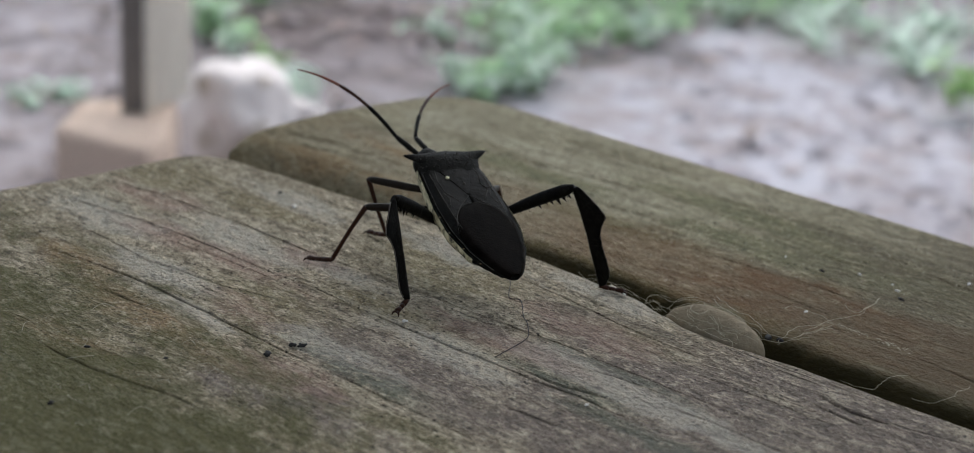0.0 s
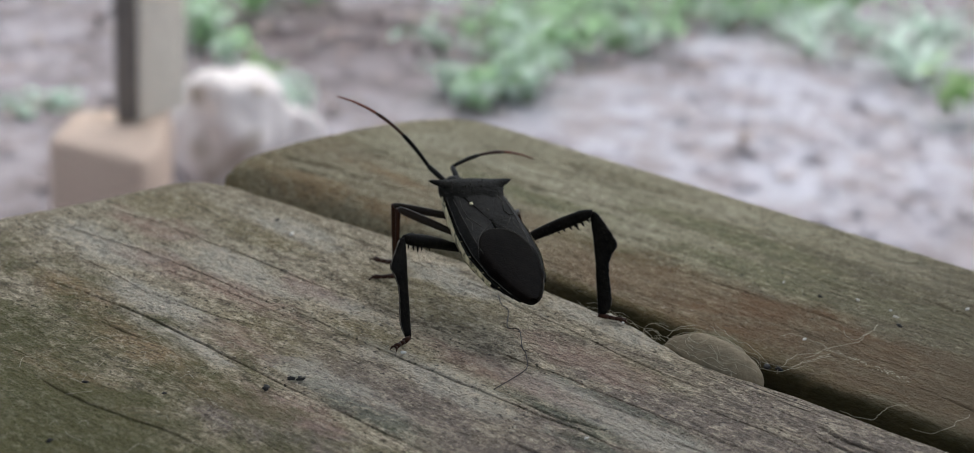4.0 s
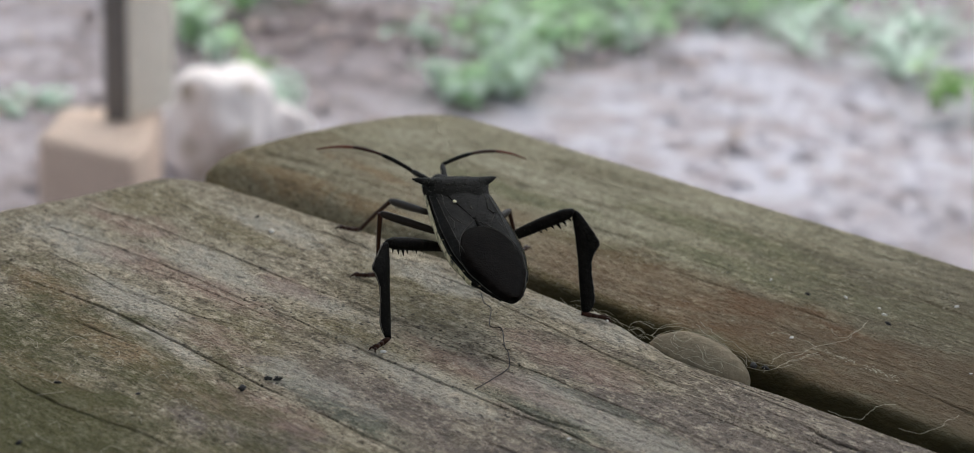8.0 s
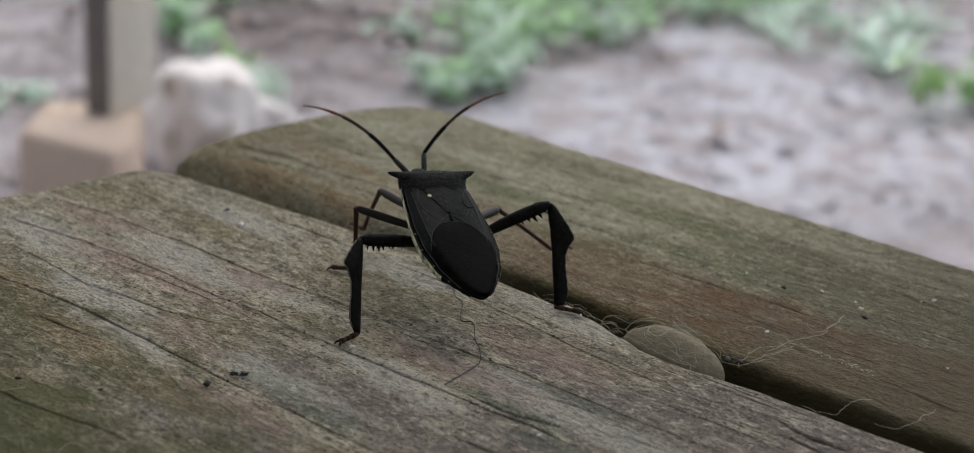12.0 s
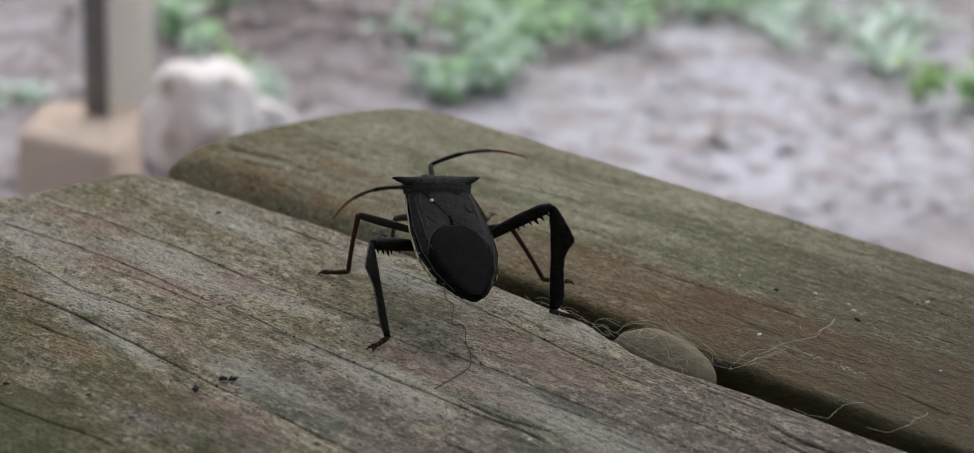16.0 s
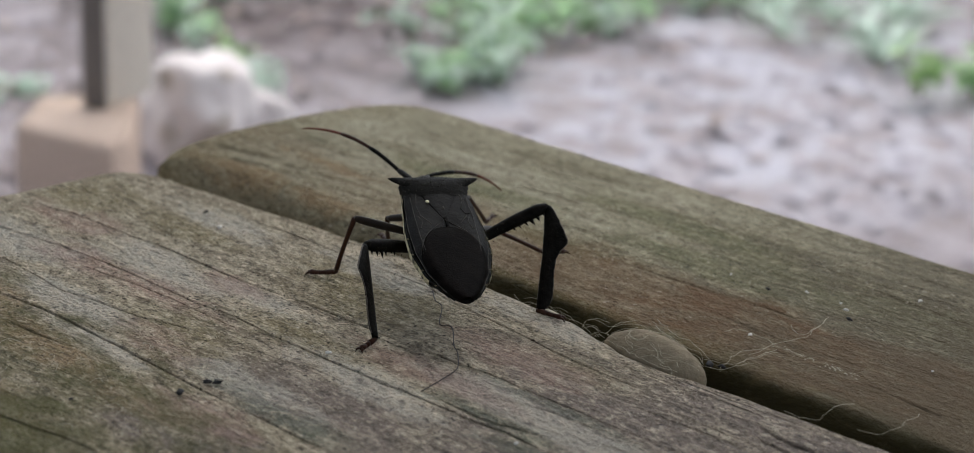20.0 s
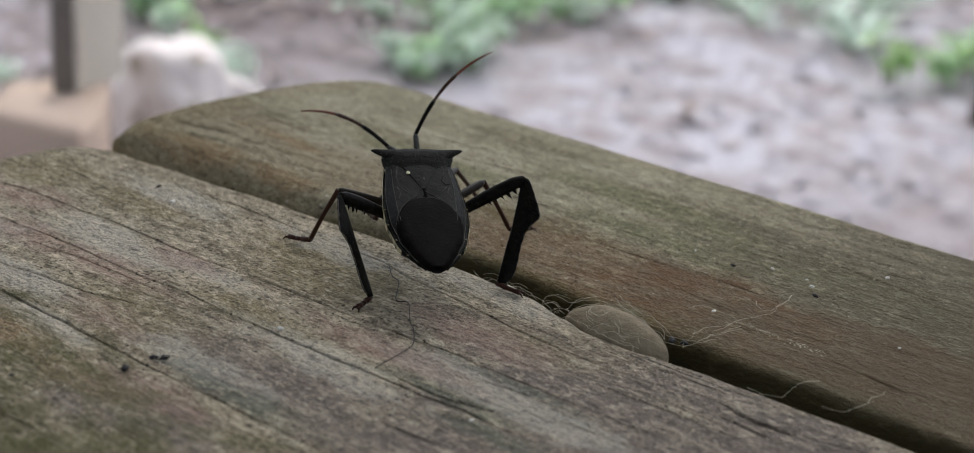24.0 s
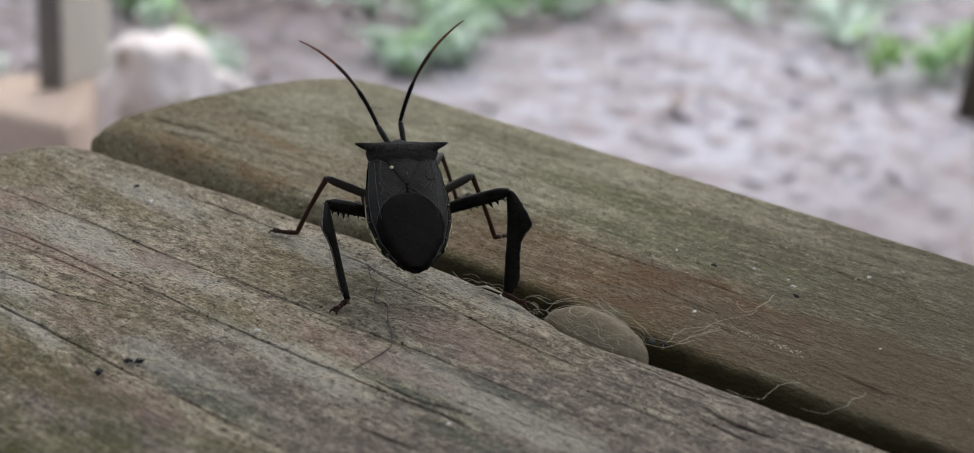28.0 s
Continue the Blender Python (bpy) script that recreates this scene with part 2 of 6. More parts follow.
def far_bands(m, base, broad, mottle):
    """A reddish worn band beside the gap, moss and painted shade on its side, olive skin above."""
    y = m.math("ADD", m.math("MULTIPLY", m.axis(1), 22.0), m.math("MULTIPLY", m.math("SUBTRACT", broad, 0.5), 0.6))
    base = stain(m, base, mottle, ((-2.7, 4.6, 1.0, 0.4), (0.6, 2.85, 1.0, 0.25), (2.1, 1.15, 1.0, 0.12), (-5.0, 3.4, 1.5, 0.4), (-6.5, 2.2, 1.5, 0.3), (-3.5, 2.8, 1.2, 0.25), (1.2, 4.7, 1.4, 0.4), (2.6, 4.4, 1.0, 0.5), (-8.0, 3.5, 1.2, 0.5)),
                 (0.40, 0.375, 0.295), 0.75)
    base = stain(m, base, mottle, ((-7.6, 0.72, 1.1, 0.16), (-5.9, 0.72, 0.9, 0.14), (-6.9, 1.7, 0.8, 0.12)), (0.33, 0.235, 0.130), 0.75, 0.25)
    base = stain(m, base, mottle, ((-1.85, 2.0, 0.6, 0.2), (-7.6, 2.3, 0.8, 0.15), (-4.6, 4.6, 1.4, 0.3), (-0.5, 3.9, 1.4, 0.3), (-6.2, 3.0, 1.0, 0.2), (1.5, 3.4, 1.2, 0.25)), (0.135, 0.118, 0.068), 0.70)
    base = stain(m, base, broad, ((-0.6, 2.6, 1.8, 0.35), (1.2, 3.1, 1.8, 0.45), (-2.6, 1.8, 1.0, 0.25), (-4.5, 2.6, 1.4, 0.3), (-1.8, 3.6, 1.6, 0.3)), (0.158, 0.160, 0.078), 0.70, 0.25)
    base = stain(m, base, mottle, ((0.9, 0.62, 0.8, 0.22), (-1.2, 0.55, 1.5, 0.14), (3.0, 0.6, 1.0, 0.15)), (0.105, 0.108, 0.036), 0.8, 0.55)
    # colour darkens towards the right, painting in the weaker light there
    side = m.math("ADD", m.math("MULTIPLY", m.math("ADD", m.axis(0), 0.03), 14.0), m.math("MULTIPLY", m.math("SUBTRACT", mottle, 0.5), 1.4))
    base = m.mix(m.ramp(side, (0.0, (0.0,)), (0.8, (0.68,))), base, (0.112, 0.094, 0.058))
    warm = m.ramp(y, (0.10, (0.0,)), (0.17, (0.75,)), (0.46, (0.85,)), (0.62, (0.0,)))
    warm = m.mix(m.ramp(broad, (0.40, (1.0,)), (0.60, (0.5,))), (0, 0, 0), warm)
    right = m.ramp(m.math("MULTIPLY", m.math("ADD", m.axis(0), 0.06), 12.0), (0.0, (0.25,)), (0.7, (1.0,)))
    warm = m.math("MULTIPLY", warm, right)
    m.cover.append((m.math("MULTIPLY", warm, 0.85), (0.168, 0.086, 0.033)))
    # second, stronger pass of that painted falloff
    m.cover.append((m.math("MULTIPLY", m.ramp(side, (0.2, (0.0,)), (0.9, (0.85,))), 0.85), (0.105, 0.084, 0.048)))
    base = m.mix(warm, base, (0.150, 0.083, 0.038))
    # gap-side face: the shade of the gap painted in a dark mossy colour
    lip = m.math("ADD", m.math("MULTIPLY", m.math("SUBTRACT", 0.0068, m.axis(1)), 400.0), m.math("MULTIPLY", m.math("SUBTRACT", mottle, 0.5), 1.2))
    moss_shade = m.ramp(lip, (0.0, (0.0,)), (0.4, (0.95,)))
    moss_shade = m.math("MULTIPLY", moss_shade, m.ramp(m.math("MULTIPLY", m.math("ADD", m.axis(0), 0.060), 18.0), (0.0, (0.05,)), (0.7, (1.0,))))
    m.cover.append((moss_shade, (0.040, 0.033, 0.010)))
    end = m.ramp(m.math("ADD", m.math("MULTIPLY", m.math("SUBTRACT", -0.094, m.axis(0)), 40.0), m.math("SUBTRACT", mottle, 0.5)),
                 (0.0, (0.0,)), (0.6, (0.6,)))
    return m.mix(end, base, (0.190, 0.150, 0.064))


def no_bands(m, base, broad, mottle):
    return base


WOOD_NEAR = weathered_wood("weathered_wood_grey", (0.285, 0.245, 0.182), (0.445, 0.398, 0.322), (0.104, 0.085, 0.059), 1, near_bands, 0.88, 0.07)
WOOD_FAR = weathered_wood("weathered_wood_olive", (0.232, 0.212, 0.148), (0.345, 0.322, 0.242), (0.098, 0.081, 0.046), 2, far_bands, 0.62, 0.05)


def plain(name, col, rough=0.6, spec=0.4, vary=0.25, scale=900, bump=0.0, dist=0.0001, island=False):
    m = Mat(name, rough, spec)
    dark = tuple(c * (1 - vary) for c in col)
    light = tuple(min(1, c * (1 + vary)) for c in col)
    f = m.noise(scale, 4, 0.6)
    c = m.mix(f, dark, light)
    if island:
        c = m.mix(m.math("MULTIPLY", m.random(True), 0.6), c, tuple(v * 0.55 for v in col))
    if bump:
        m.bump(f, bump, dist)
    return m.colour(c)


def bug_shell(name, col, speck, rough, amount=0.35, gloss=0.06, wrinkle=1.0):
    """Dark cuticle, finely punctured and wrinkled, dusted with short pale hairs."""
    m = Mat(name, rough, gloss)
    pit = m.cells(4200)
    dust = m.noise(5200, 3, 0.7)
    fold = m.noise(1150, 5, 0.62, distort=0.8)
    broad = m.noise(420, 3, 0.6)
    c = m.mix(m.ramp(broad, (0.35, (0.0,)), (0.65, (1.0,))), tuple(v * 0.45 for v in col), tuple(v * 1.6 for v in col))
    c = m.mix(m.ramp(fold, (0.50, (0.0,)), (0.68, (0.55,))), c, tuple(v * 2.6 for v in col))
    c = m.mix(m.math("MULTIPLY", m.ramp(dust, (0.58, (0.0,)), (0.75, (amount,))), m.ramp(fold, (0.42, (0.25,)), (0.6, (1.0,)))), c, speck)
    m.bump(m.math("ADD", m.math("ADD", m.math("MULTIPLY", pit, 0.5), m.math("MULTIPLY", fold, 3.0 * wrinkle)), m.math("MULTIPLY", dust, 0.5)), 0.4, 0.00010)
    return m.colour(c)


SHELL = bug_shell("bug_shell", (0.0042, 0.0038, 0.0030), (0.12, 0.110, 0.082), 0.48, 0.28, 0.03)
SHELL_ROUGH = bug_shell("bug_shell_granular", (0.0075, 0.0070, 0.0058), (0.15, 0.142, 0.112), 0.6, 0.5, 0.04)
MEMBRANE = bug_shell("bug_wing_membrane", (0.0031, 0.0023, 0.0018), (0.010, 0.007, 0.005), 0.5, 0.4, 0.008, 0.4)
WING_EDGE = bug_shell("bug_wing_vein", (0.042, 0.038, 0.031), (0.18, 0.17, 0.15), 0.55)
LEG_DARK = bug_shell("bug_leg_black", (0.0046, 0.0040, 0.0030), (0.11, 0.094, 0.064), 0.45, 0.32, 0.03)
LEG_BROWN = plain("bug_leg_brown", (0.034, 0.013, 0.007), 0.5, 0.12, 0.3, 1500)
AMBER = plain("bug_antenna_tip_amber", (0.13, 0.030, 0.010), 0.45, 0.25, 0.2, 900)
SPOT = plain("bug_pale_spot", (0.75, 0.68, 0.42), 0.6, 0.3, 0.1, 900)
RIM_PALE = plain("bug_rim_tick", (0.17, 0.14, 0.08), 0.6, 0.3, 0.2, 900)
WING_CELL = plain("bug_wing_cell", (0.022, 0.021, 0.019), 0.8, 0.08, 0.6, 3500)
LEG_OLIVE = plain("bug_leg_olive", (0.017, 0.012, 0.008), 0.5, 0.12, 0.4, 1500)
LEG_RIM = plain("bug_leg_rim", (0.055, 0.041, 0.026), 0.4, 0.35, 0.5, 1800)
GRAIN = plain("bug_grain", (0.040, 0.038, 0.030), 0.7, 0.1, 0.4, 2000)
EYE = plain("bug_eye", (0.03, 0.02, 0.015), 0.2, 0.5, 0.2, 900)


def flank_material():
    m = Mat("bug_flank_mottled", 0.7, 0.3)
    f = m.noise(900, 4, 0.65)
    c = m.ramp(f, (0.38, (0.03, 0.026, 0.02)), (0.45, (0.24, 0.215, 0.125)), (0.54, (0.56, 0.50, 0.31)))
    return m.colour(c)


FLANK = flank_material()


# ---- mesh helpers ----
def mesh_from(name, verts, faces, smooth=True):
    me = bpy.data.meshes.new(name)
    me.from_pydata([tuple(v) for v in verts], [], faces)
    me.update()
    if smooth:
        me.polygons.foreach_set("use_smooth", [True] * len(me.polygons))
    return me


def part_mesh(name, me, material, parent=None, label=""):
    ob = new(name, me)
    if not me.materials:
        me.materials.append(material)
    if parent:
        ob.parent = parent
    return tagged(ob, label) if label else ob


def part(name, bm, material, parent=None, label="", smooth=True):
    me = bpy.data.meshes.new(name)
    bm.to_mesh(me)
    bm.free()
    if smooth:
        me.polygons.foreach_set("use_smooth", [True] * len(me.polygons))
    return part_mesh(name, me, material, parent, label)


def loft(rings, close=True):
    """Verts and faces of a skin over rings of equal length; the ends are capped."""
    n = len(rings[0])
    verts = [tuple(v) for ring in rings for v in ring]
    faces = []
    for i in range(len(rings) - 1):
        for j in range(n if close else n - 1):
            a, b = i * n + j, i * n + (j + 1) % n
            faces.append((a, b, b + n, a + n))
    if close:
        faces.append(tuple(range(n - 1, -1, -1)))
        faces.append(tuple(range((len(rings) - 1) * n, len(rings) * n)))
    return verts, faces


def tube(points, radii, sides=8, flat=1.0):
    """A skin round a bent line of points; flat squeezes it in z."""
    rings = []
    for i, p in enumerate(points):
        a, b = Vector(points[max(i - 1, 0)]), Vector(points[min(i + 1, len(points) - 1)])
        d = (b - a).normalized()
        ref = Vector((0, 0, 1)) if abs(d.z) < 0.9 else Vector((1, 0, 0))
        u = d.cross(ref).normalized()
        v = u.cross(d)
        rings.append([Vector(p) + u * (radii[i] * math.cos(s)) + v * (radii[i] * flat * math.sin(s))
                      for s in (2 * math.pi * k / sides for k in range(sides))])
    return loft(rings)


def join_data(*sets):
    verts, faces = [], []
    for v, f in sets:
        o = len(verts)
        verts += list(v)
        faces += [tuple(i + o for i in q) for q in f]
    return verts, faces


def scaled(data, k=K):
    return [(v[0] * k, v[1] * k, v[2] * k) for v in data[0]], data[1]


# ---- boards ----
def smooth_noise(x, y, scale_x, scale_y, seed):
    return noise.noise(Vector((x * scale_x, y * scale_y, seed * 3.7)))


def table(rows, x):
    """A smooth value between rows of x, value."""
    if x <= rows[0][0]:
        return rows[0][1]
    for (xa, a), (xb, b) in zip(rows, rows[1:]):
        if x <= xb:
            f = (x - xa) / (xb - xa)
            return a + (b - a) * f * f * (3 - 2 * f)
    return rows[-1][1]


def recede(s, across, along):
    """How far a rounded corner draws the end back, at s from the side."""
    s = min(max(s / across, 0.0), 1.0)
    return along * (1 - math.sqrt(max(0.0, 1 - (1 - s) ** 2)))


def board_mesh(name, x0, x1, fine_to, y0, y1, thick, near, far, end, near_corner, far_corner, edge, crown, cracks, seed, step_x, step_y):
    """A plank along x with rolled edges (radii near, far, end) and rounded end corners (across, along).
    edge: rows of x and the far edge's wear. cracks: polylines of x, y with a width and a depth. Plan units."""
    tops = [y0 + near * (1 - math.cos(math.pi / 2 * k / 12)) for k in range(12)]
    count = max(2, int((y1 - far - y0 - near) / step_y))
    tops += [y0 + near + (y1 - far - y0 - near) * k / count for k in range(count)]
    tops += [y1 - far + far * math.sin(math.pi / 2 * k / 12) for k in range(13)]
    ds = [end * (1 - math.cos(math.pi / 2 * k / 16)) for k in range(16)]
    d = end
    while x0 + d < fine_to:
        ds.append(d)
        d += step_x
    while x0 + d < x1:
        ds.append(d)
        d += 1.2
    ds.append(x1 - x0)
    yc = (y0 + y1) / 2
    tail = [recede(y - y0, *near_corner) + recede(y1 - y, *far_corner) for y in tops]
    rings, crack_shade = [], []
    for n, d in enumerate(ds):
        top, row_shade, fade_end = [], [], max(0.0, 1 - d / 5.0)
        for y, back in zip(tops, tail):
            x = x0 + d + back * fade_end
            dx, dn, df = d + 1e-6, y - y0 + 1e-6, y1 - y + 1e-6
            roll = near * (1 + 1.8 * min(1.0, max(0.0, (-1.5 - x) / 5)))
            wx, wn, wf = (end / dx) ** 2, (roll / dn) ** 2, (far / df) ** 2
            w = wx + wn + wf
            u = min(1.0, 1 / math.sqrt(w))
            z = -(end * wx + roll * wn + far * wf) / w * (1 - math.sqrt(1 - (1 - u) ** 2)) - crown * ((y - yc) / (y1 - yc)) ** 2
            flat = min(1.0, max(0.0, 1 + z / 0.5))
            pull = min(1.0, max(0.0, (y - y1 + 1.6) / 1.6))
            yy = y + table(edge, x) * pull * pull + 0.03 * smooth_noise(x, 0 if y < yc else 50, 0.6, 1, seed + 4) * (1 - flat)
            z += (0.03 * smooth_noise(x, y, 0.35, 0.5, seed) + 0.012 * smooth_noise(x, y, 0.9, 7.0, seed + 1) + 0.006 * smooth_noise(x, y, 2.5, 16.0, seed + 2)) * flat
            # strength of the dark tone that paints shade into the cracks
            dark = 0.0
            if d < 16 and flat > 0.5:
                for pts, width, depth in cracks:
                    if pts[0][0] < x < pts[-1][0]:
                        f = (x - pts[0][0]) / (pts[-1][0] - pts[0][0])
                        for (xa, ya), (xb, yb) in zip(pts, pts[1:]):
                            if x <= xb:
                                line = ya + (yb - ya) * (x - xa) / (xb - xa)
                                break
                        off = yy - line - 0.025 * smooth_noise(x, ya, 1.7, 1, seed + 9)
                        if abs(off) < 0.1:
                            k = min(1.0, 7 * f, 7 * (1 - f)) * (0.62 + 0.75 * smooth_noise(x, line, 1.3, 0.3, seed + 12))
                            g = max(0.0, k) * math.exp(-(off / (0.66 * width)) ** 2)
                            z -= depth * g
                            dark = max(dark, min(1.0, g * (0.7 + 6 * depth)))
            top.append((x, yy, z))
            row_shade.append(dark)
        (xa, ya, za), (xb, yb, zb) = top[0], top[-1]
        ring = [(xa, ya, -thick), (xa, ya, -thick * 0.6), (xa, ya, za - 0.15)] + top + [(xb, yb, zb - 0.15), (xb, yb, -thick * 0.6), (xb, yb, -thick)]
        if n == 0:
            rings.append([(x, y, -thick) for x, y, z in ring])
            crack_shade += [0.0] * len(ring)
        rings.append(ring)
        crack_shade += [0.0] * 3 + row_shade + [0.0] * 3
    me = mesh_from(name, *scaled(loft(rings)))
    me.attributes.new("crack_shade", "FLOAT", "POINT").data.foreach_set("value", crack_shade)
    return me


NEAR_EDGE = [(-8.8, -0.95), (-7.5, -0.62), (-6.4, -0.42), (-4.7, -0.18), (-2.1, 0.02), (-0.6, 0.0), (0.04, -0.17), (0.45, -0.30), (1.0, -0.30), (1.4, -0.22), (2.0, -0.15), (2.8, -0.10), (3.8, -0.04), (6.0, 0.0)]
FAR_EDGE = [(-9, 0.0), (9, 0.0)]
NEAR_CRACKS = [
    ([(-6.3, -4.83), (-5.3, -4.60), (-4.16, -4.47), (-3.08, -4.39), (-1.81, -4.37), (-1.06, -4.32), (-0.16, -4.29), (1.2, -4.25)], 0.015, 0.12),
    ([(-8.1, -3.64), (-7.18, -3.44), (-6.07, -3.23), (-4.91, -3.12), (-3.64, -3.10), (-2.96, -3.0), (-1.92, -3.0)], 0.013, 0.07),
    ([(-2.3, -3.02), (-1.54, -2.93), (-0.74, -2.89), (-0.44, -2.83), (0.34, -2.81), (0.86, -2.73), (1.6, -2.74)], 0.016, 0.10),
    ([(-8.2, -2.72), (-7.19, -2.50), (-5.94, -2.38), (-5.44, -2.30), (-4.13, -2.26), (-3.39, -2.21), (-2.61, -2.11), (-1.62, -2.06), (-0.69, -1.98), (0.09, -1.88), (0.94, -1.85), (2.6, -1.74)], 0.013, 0.08),
    ([(-6.2, -0.92), (-4.86, -0.74), (-3.52, -0.72), (-2.27, -0.70), (-1.73, -0.80), (-0.82, -0.85), (-0.18, -0.93), (1.3, -0.95)], 0.012, 0.06),
    ([(-6.9, -4.0), (-5.85, -4.0), (-4.84, -4.02), (-4.25, -3.91), (-3.68, -3.80), (-3.07, -3.58), (-2.4, -3.42)], 0.012, 0.05),
]
NEAR_CRACKS += [
    ([(-5.6, -3.45), (-4.6, -3.28), (-3.6, -3.22), (-2.7, -3.20)], 0.010, 0.04),
    ([(-3.8, -6.24), (-3.12, -6.24), (-2.59, -6.20), (-1.9, -6.02), (-1.5, -5.93), (-0.7, -5.87)], 0.016, 0.06),
    ([(-2.3, -5.22), (-1.93, -5.27), (-1.29, -5.36), (-0.4, -5.36)], 0.013, 0.05),
    ([(-4.4, -4.95), (-3.95, -4.90), (-3.5, -4.82)], 0.013, 0.05),
    ([(2.40, -0.69), (2.80, -0.80), (3.25, -0.76)], 0.026, 0.20), ([(2.55, -0.93), (2.8, -0.96), (3.1, -1.0)], 0.022, 0.16),
    ([(2.0, -0.72), (2.3, -0.71), (2.5, -0.70)], 0.012, 0.06),
    ([(0.1, -2.35), (0.77, -2.08), (1.6, -1.95)], 0.012, 0.05), ([(-0.1, -2.70), (0.57, -2.69), (1.15, -2.49)], 0.018, 0.07),
    ([(0.5, -3.46), (0.9, -3.44), (1.2, -3.40)], 0.022, 0.05), ([(1.2, -1.30), (2.0, -1.24), (3.0, -1.22)], 0.012, 0.05),
    ([(0.8, -0.62), (1.6, -0.52), (2.4, -0.47)], 0.010, 0.04), ([(1.5, -2.2), (2.3, -2.12), (3.4, -2.1)], 0.014, 0.06),
]
FAR_CRACKS = [
    ([(-8.8, 1.06), (-8.2, 1.18), (-7.4, 1.32)], 0.055, 0.10), ([(-7.5, 1.20), (-7.0, 1.27), (-6.2, 1.33)], 0.050, 0.09), ([(-8.3, 0.86), (-7.4, 0.95), (-6.6, 0.98)], 0.04, 0.06), ([(-9.0, 2.0), (-7.5, 2.15), (-5.5, 2.2)], 0.02, 0.03),
    ([(-5.2, 3.0), (-4.52, 3.06), (-3.27, 3.25), (-2.09, 3.46)], 0.018, 0.04), ([(-1.6, 1.90), (-0.57, 1.95), (0.62, 2.11), (1.3, 2.12)], 0.016, 0.04),
    ([(0.6, 3.72), (1.49, 3.60), (2.6, 3.52)], 0.018, 0.04), ([(2.4, 1.18), (2.67, 1.16), (3.5, 1.07)], 0.022, 0.05),
    ([(-9.0, 4.1), (-6.0, 4.12), (-2.0, 4.1)], 0.02, 0.03), ([(-4.5, 2.2), (-2.5, 2.42), (-0.8, 2.5)], 0.014, 0.025), ([(0.2, 1.5), (1.4, 1.46), (2.4, 1.5)], 0.013, 0.03),
    ([(-6.5, 3.4), (-5.0, 3.55), (-3.4, 3.75)], 0.018, 0.03), ([(0.5, 2.75), (1.6, 2.72), (3.0, 2.8)], 0.013, 0.03),
]
bench = new("slatted_bench")
tagged(bench, "weathered grey-brown wooden bench made of rounded boards", "bench")
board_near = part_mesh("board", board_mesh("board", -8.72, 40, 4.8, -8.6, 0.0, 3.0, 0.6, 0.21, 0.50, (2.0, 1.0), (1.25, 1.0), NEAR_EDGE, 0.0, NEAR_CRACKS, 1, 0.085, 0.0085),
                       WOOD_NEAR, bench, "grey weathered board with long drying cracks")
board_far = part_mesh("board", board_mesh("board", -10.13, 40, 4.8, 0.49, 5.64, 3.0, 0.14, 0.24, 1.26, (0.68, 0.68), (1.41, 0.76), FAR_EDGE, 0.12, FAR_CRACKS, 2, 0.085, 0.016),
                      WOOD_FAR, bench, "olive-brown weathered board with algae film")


def box(x0, x1, y0, y1, z0, z1, bevel=0.004):
    bm = bmesh.new()
    bmesh.ops.create_cube(bm, size=1)
    for v in bm.verts:
        v.co = Vector(((x0 + x1) / 2 + v.co.x * (x1 - x0), (y0 + y1) / 2 + v.co.y * (y1 - y0), (z0 + z1) / 2 + v.co.z * (z1 - z0)))
    if bevel:
        bmesh.ops.bevel(bm, geom=bm.edges[:], offset=bevel, segments=2, affect="EDGES", profile=0.5)
    return bm


for bx in (0.02, 0.38):
    part("cross_beam", box(bx, bx + 0.04, -0.095, 0.06, -0.12, -0.0346), WOOD_FAR, bench)
    part("leg", box(bx, bx + 0.04, -0.06, 0.03, GROUND - 0.002, -0.1202), WOOD_FAR, bench)


# ---- the bug ----
def ring_xz(y, half, top, bottom, n=20, crown=0.0):
    """A body section across y: flat-topped, with a keeled edge and a rounded belly."""
    pts = []
    keel = top - min(0.10, 0.45 * (top - bottom))
    for k in range(n):
        a = 2 * math.pi * k / n
        c, s = math.cos(a), math.sin(a)
        if s >= 0:
            x = half * math.copysign(abs(c) ** 0.55, c)
            z = top - (1 - s) * (top - keel) + crown * s
        else:
            x = half * math.copysign(abs(c) ** 0.9, c) * (1 - 0.12 * -s)
            z = keel - (keel - bottom) * (-s) ** 0.9
        pts.append((x, y, z))
    return pts


def interp(table, y):
    ys = [r[0] for r in table]
    for a, b in zip(table, table[1:]):
        if a[0] <= y <= b[0]:
            f = (y - a[0]) / (b[0] - a[0])
            f = f * f * (3 - 2 * f) * 0.5 + f * 0.5
            return [p + (q - p) * f for p, q in zip(a[1:], b[1:])]
    return table[0][1:] if y < ys[0] else table[-1][1:]


def blob(center, radii, seg=14, rows=8):
    rings = []
    for k in range(rows + 1):
        a = math.pi * k / rows
        s = max(math.sin(a), 0.02)
        rings.append([(center[0] + radii[0] * s * math.cos(b), center[1] + radii[1] * math.cos(a), center[2] + radii[2] * s * math.sin(b))
                      for b in (2 * math.pi * j / seg for j in range(seg))])
    return loft(rings)


bug = new("leaf_footed_bug")
tagged(bug, "large black leaf-footed bug standing on weathered boards", "bug")

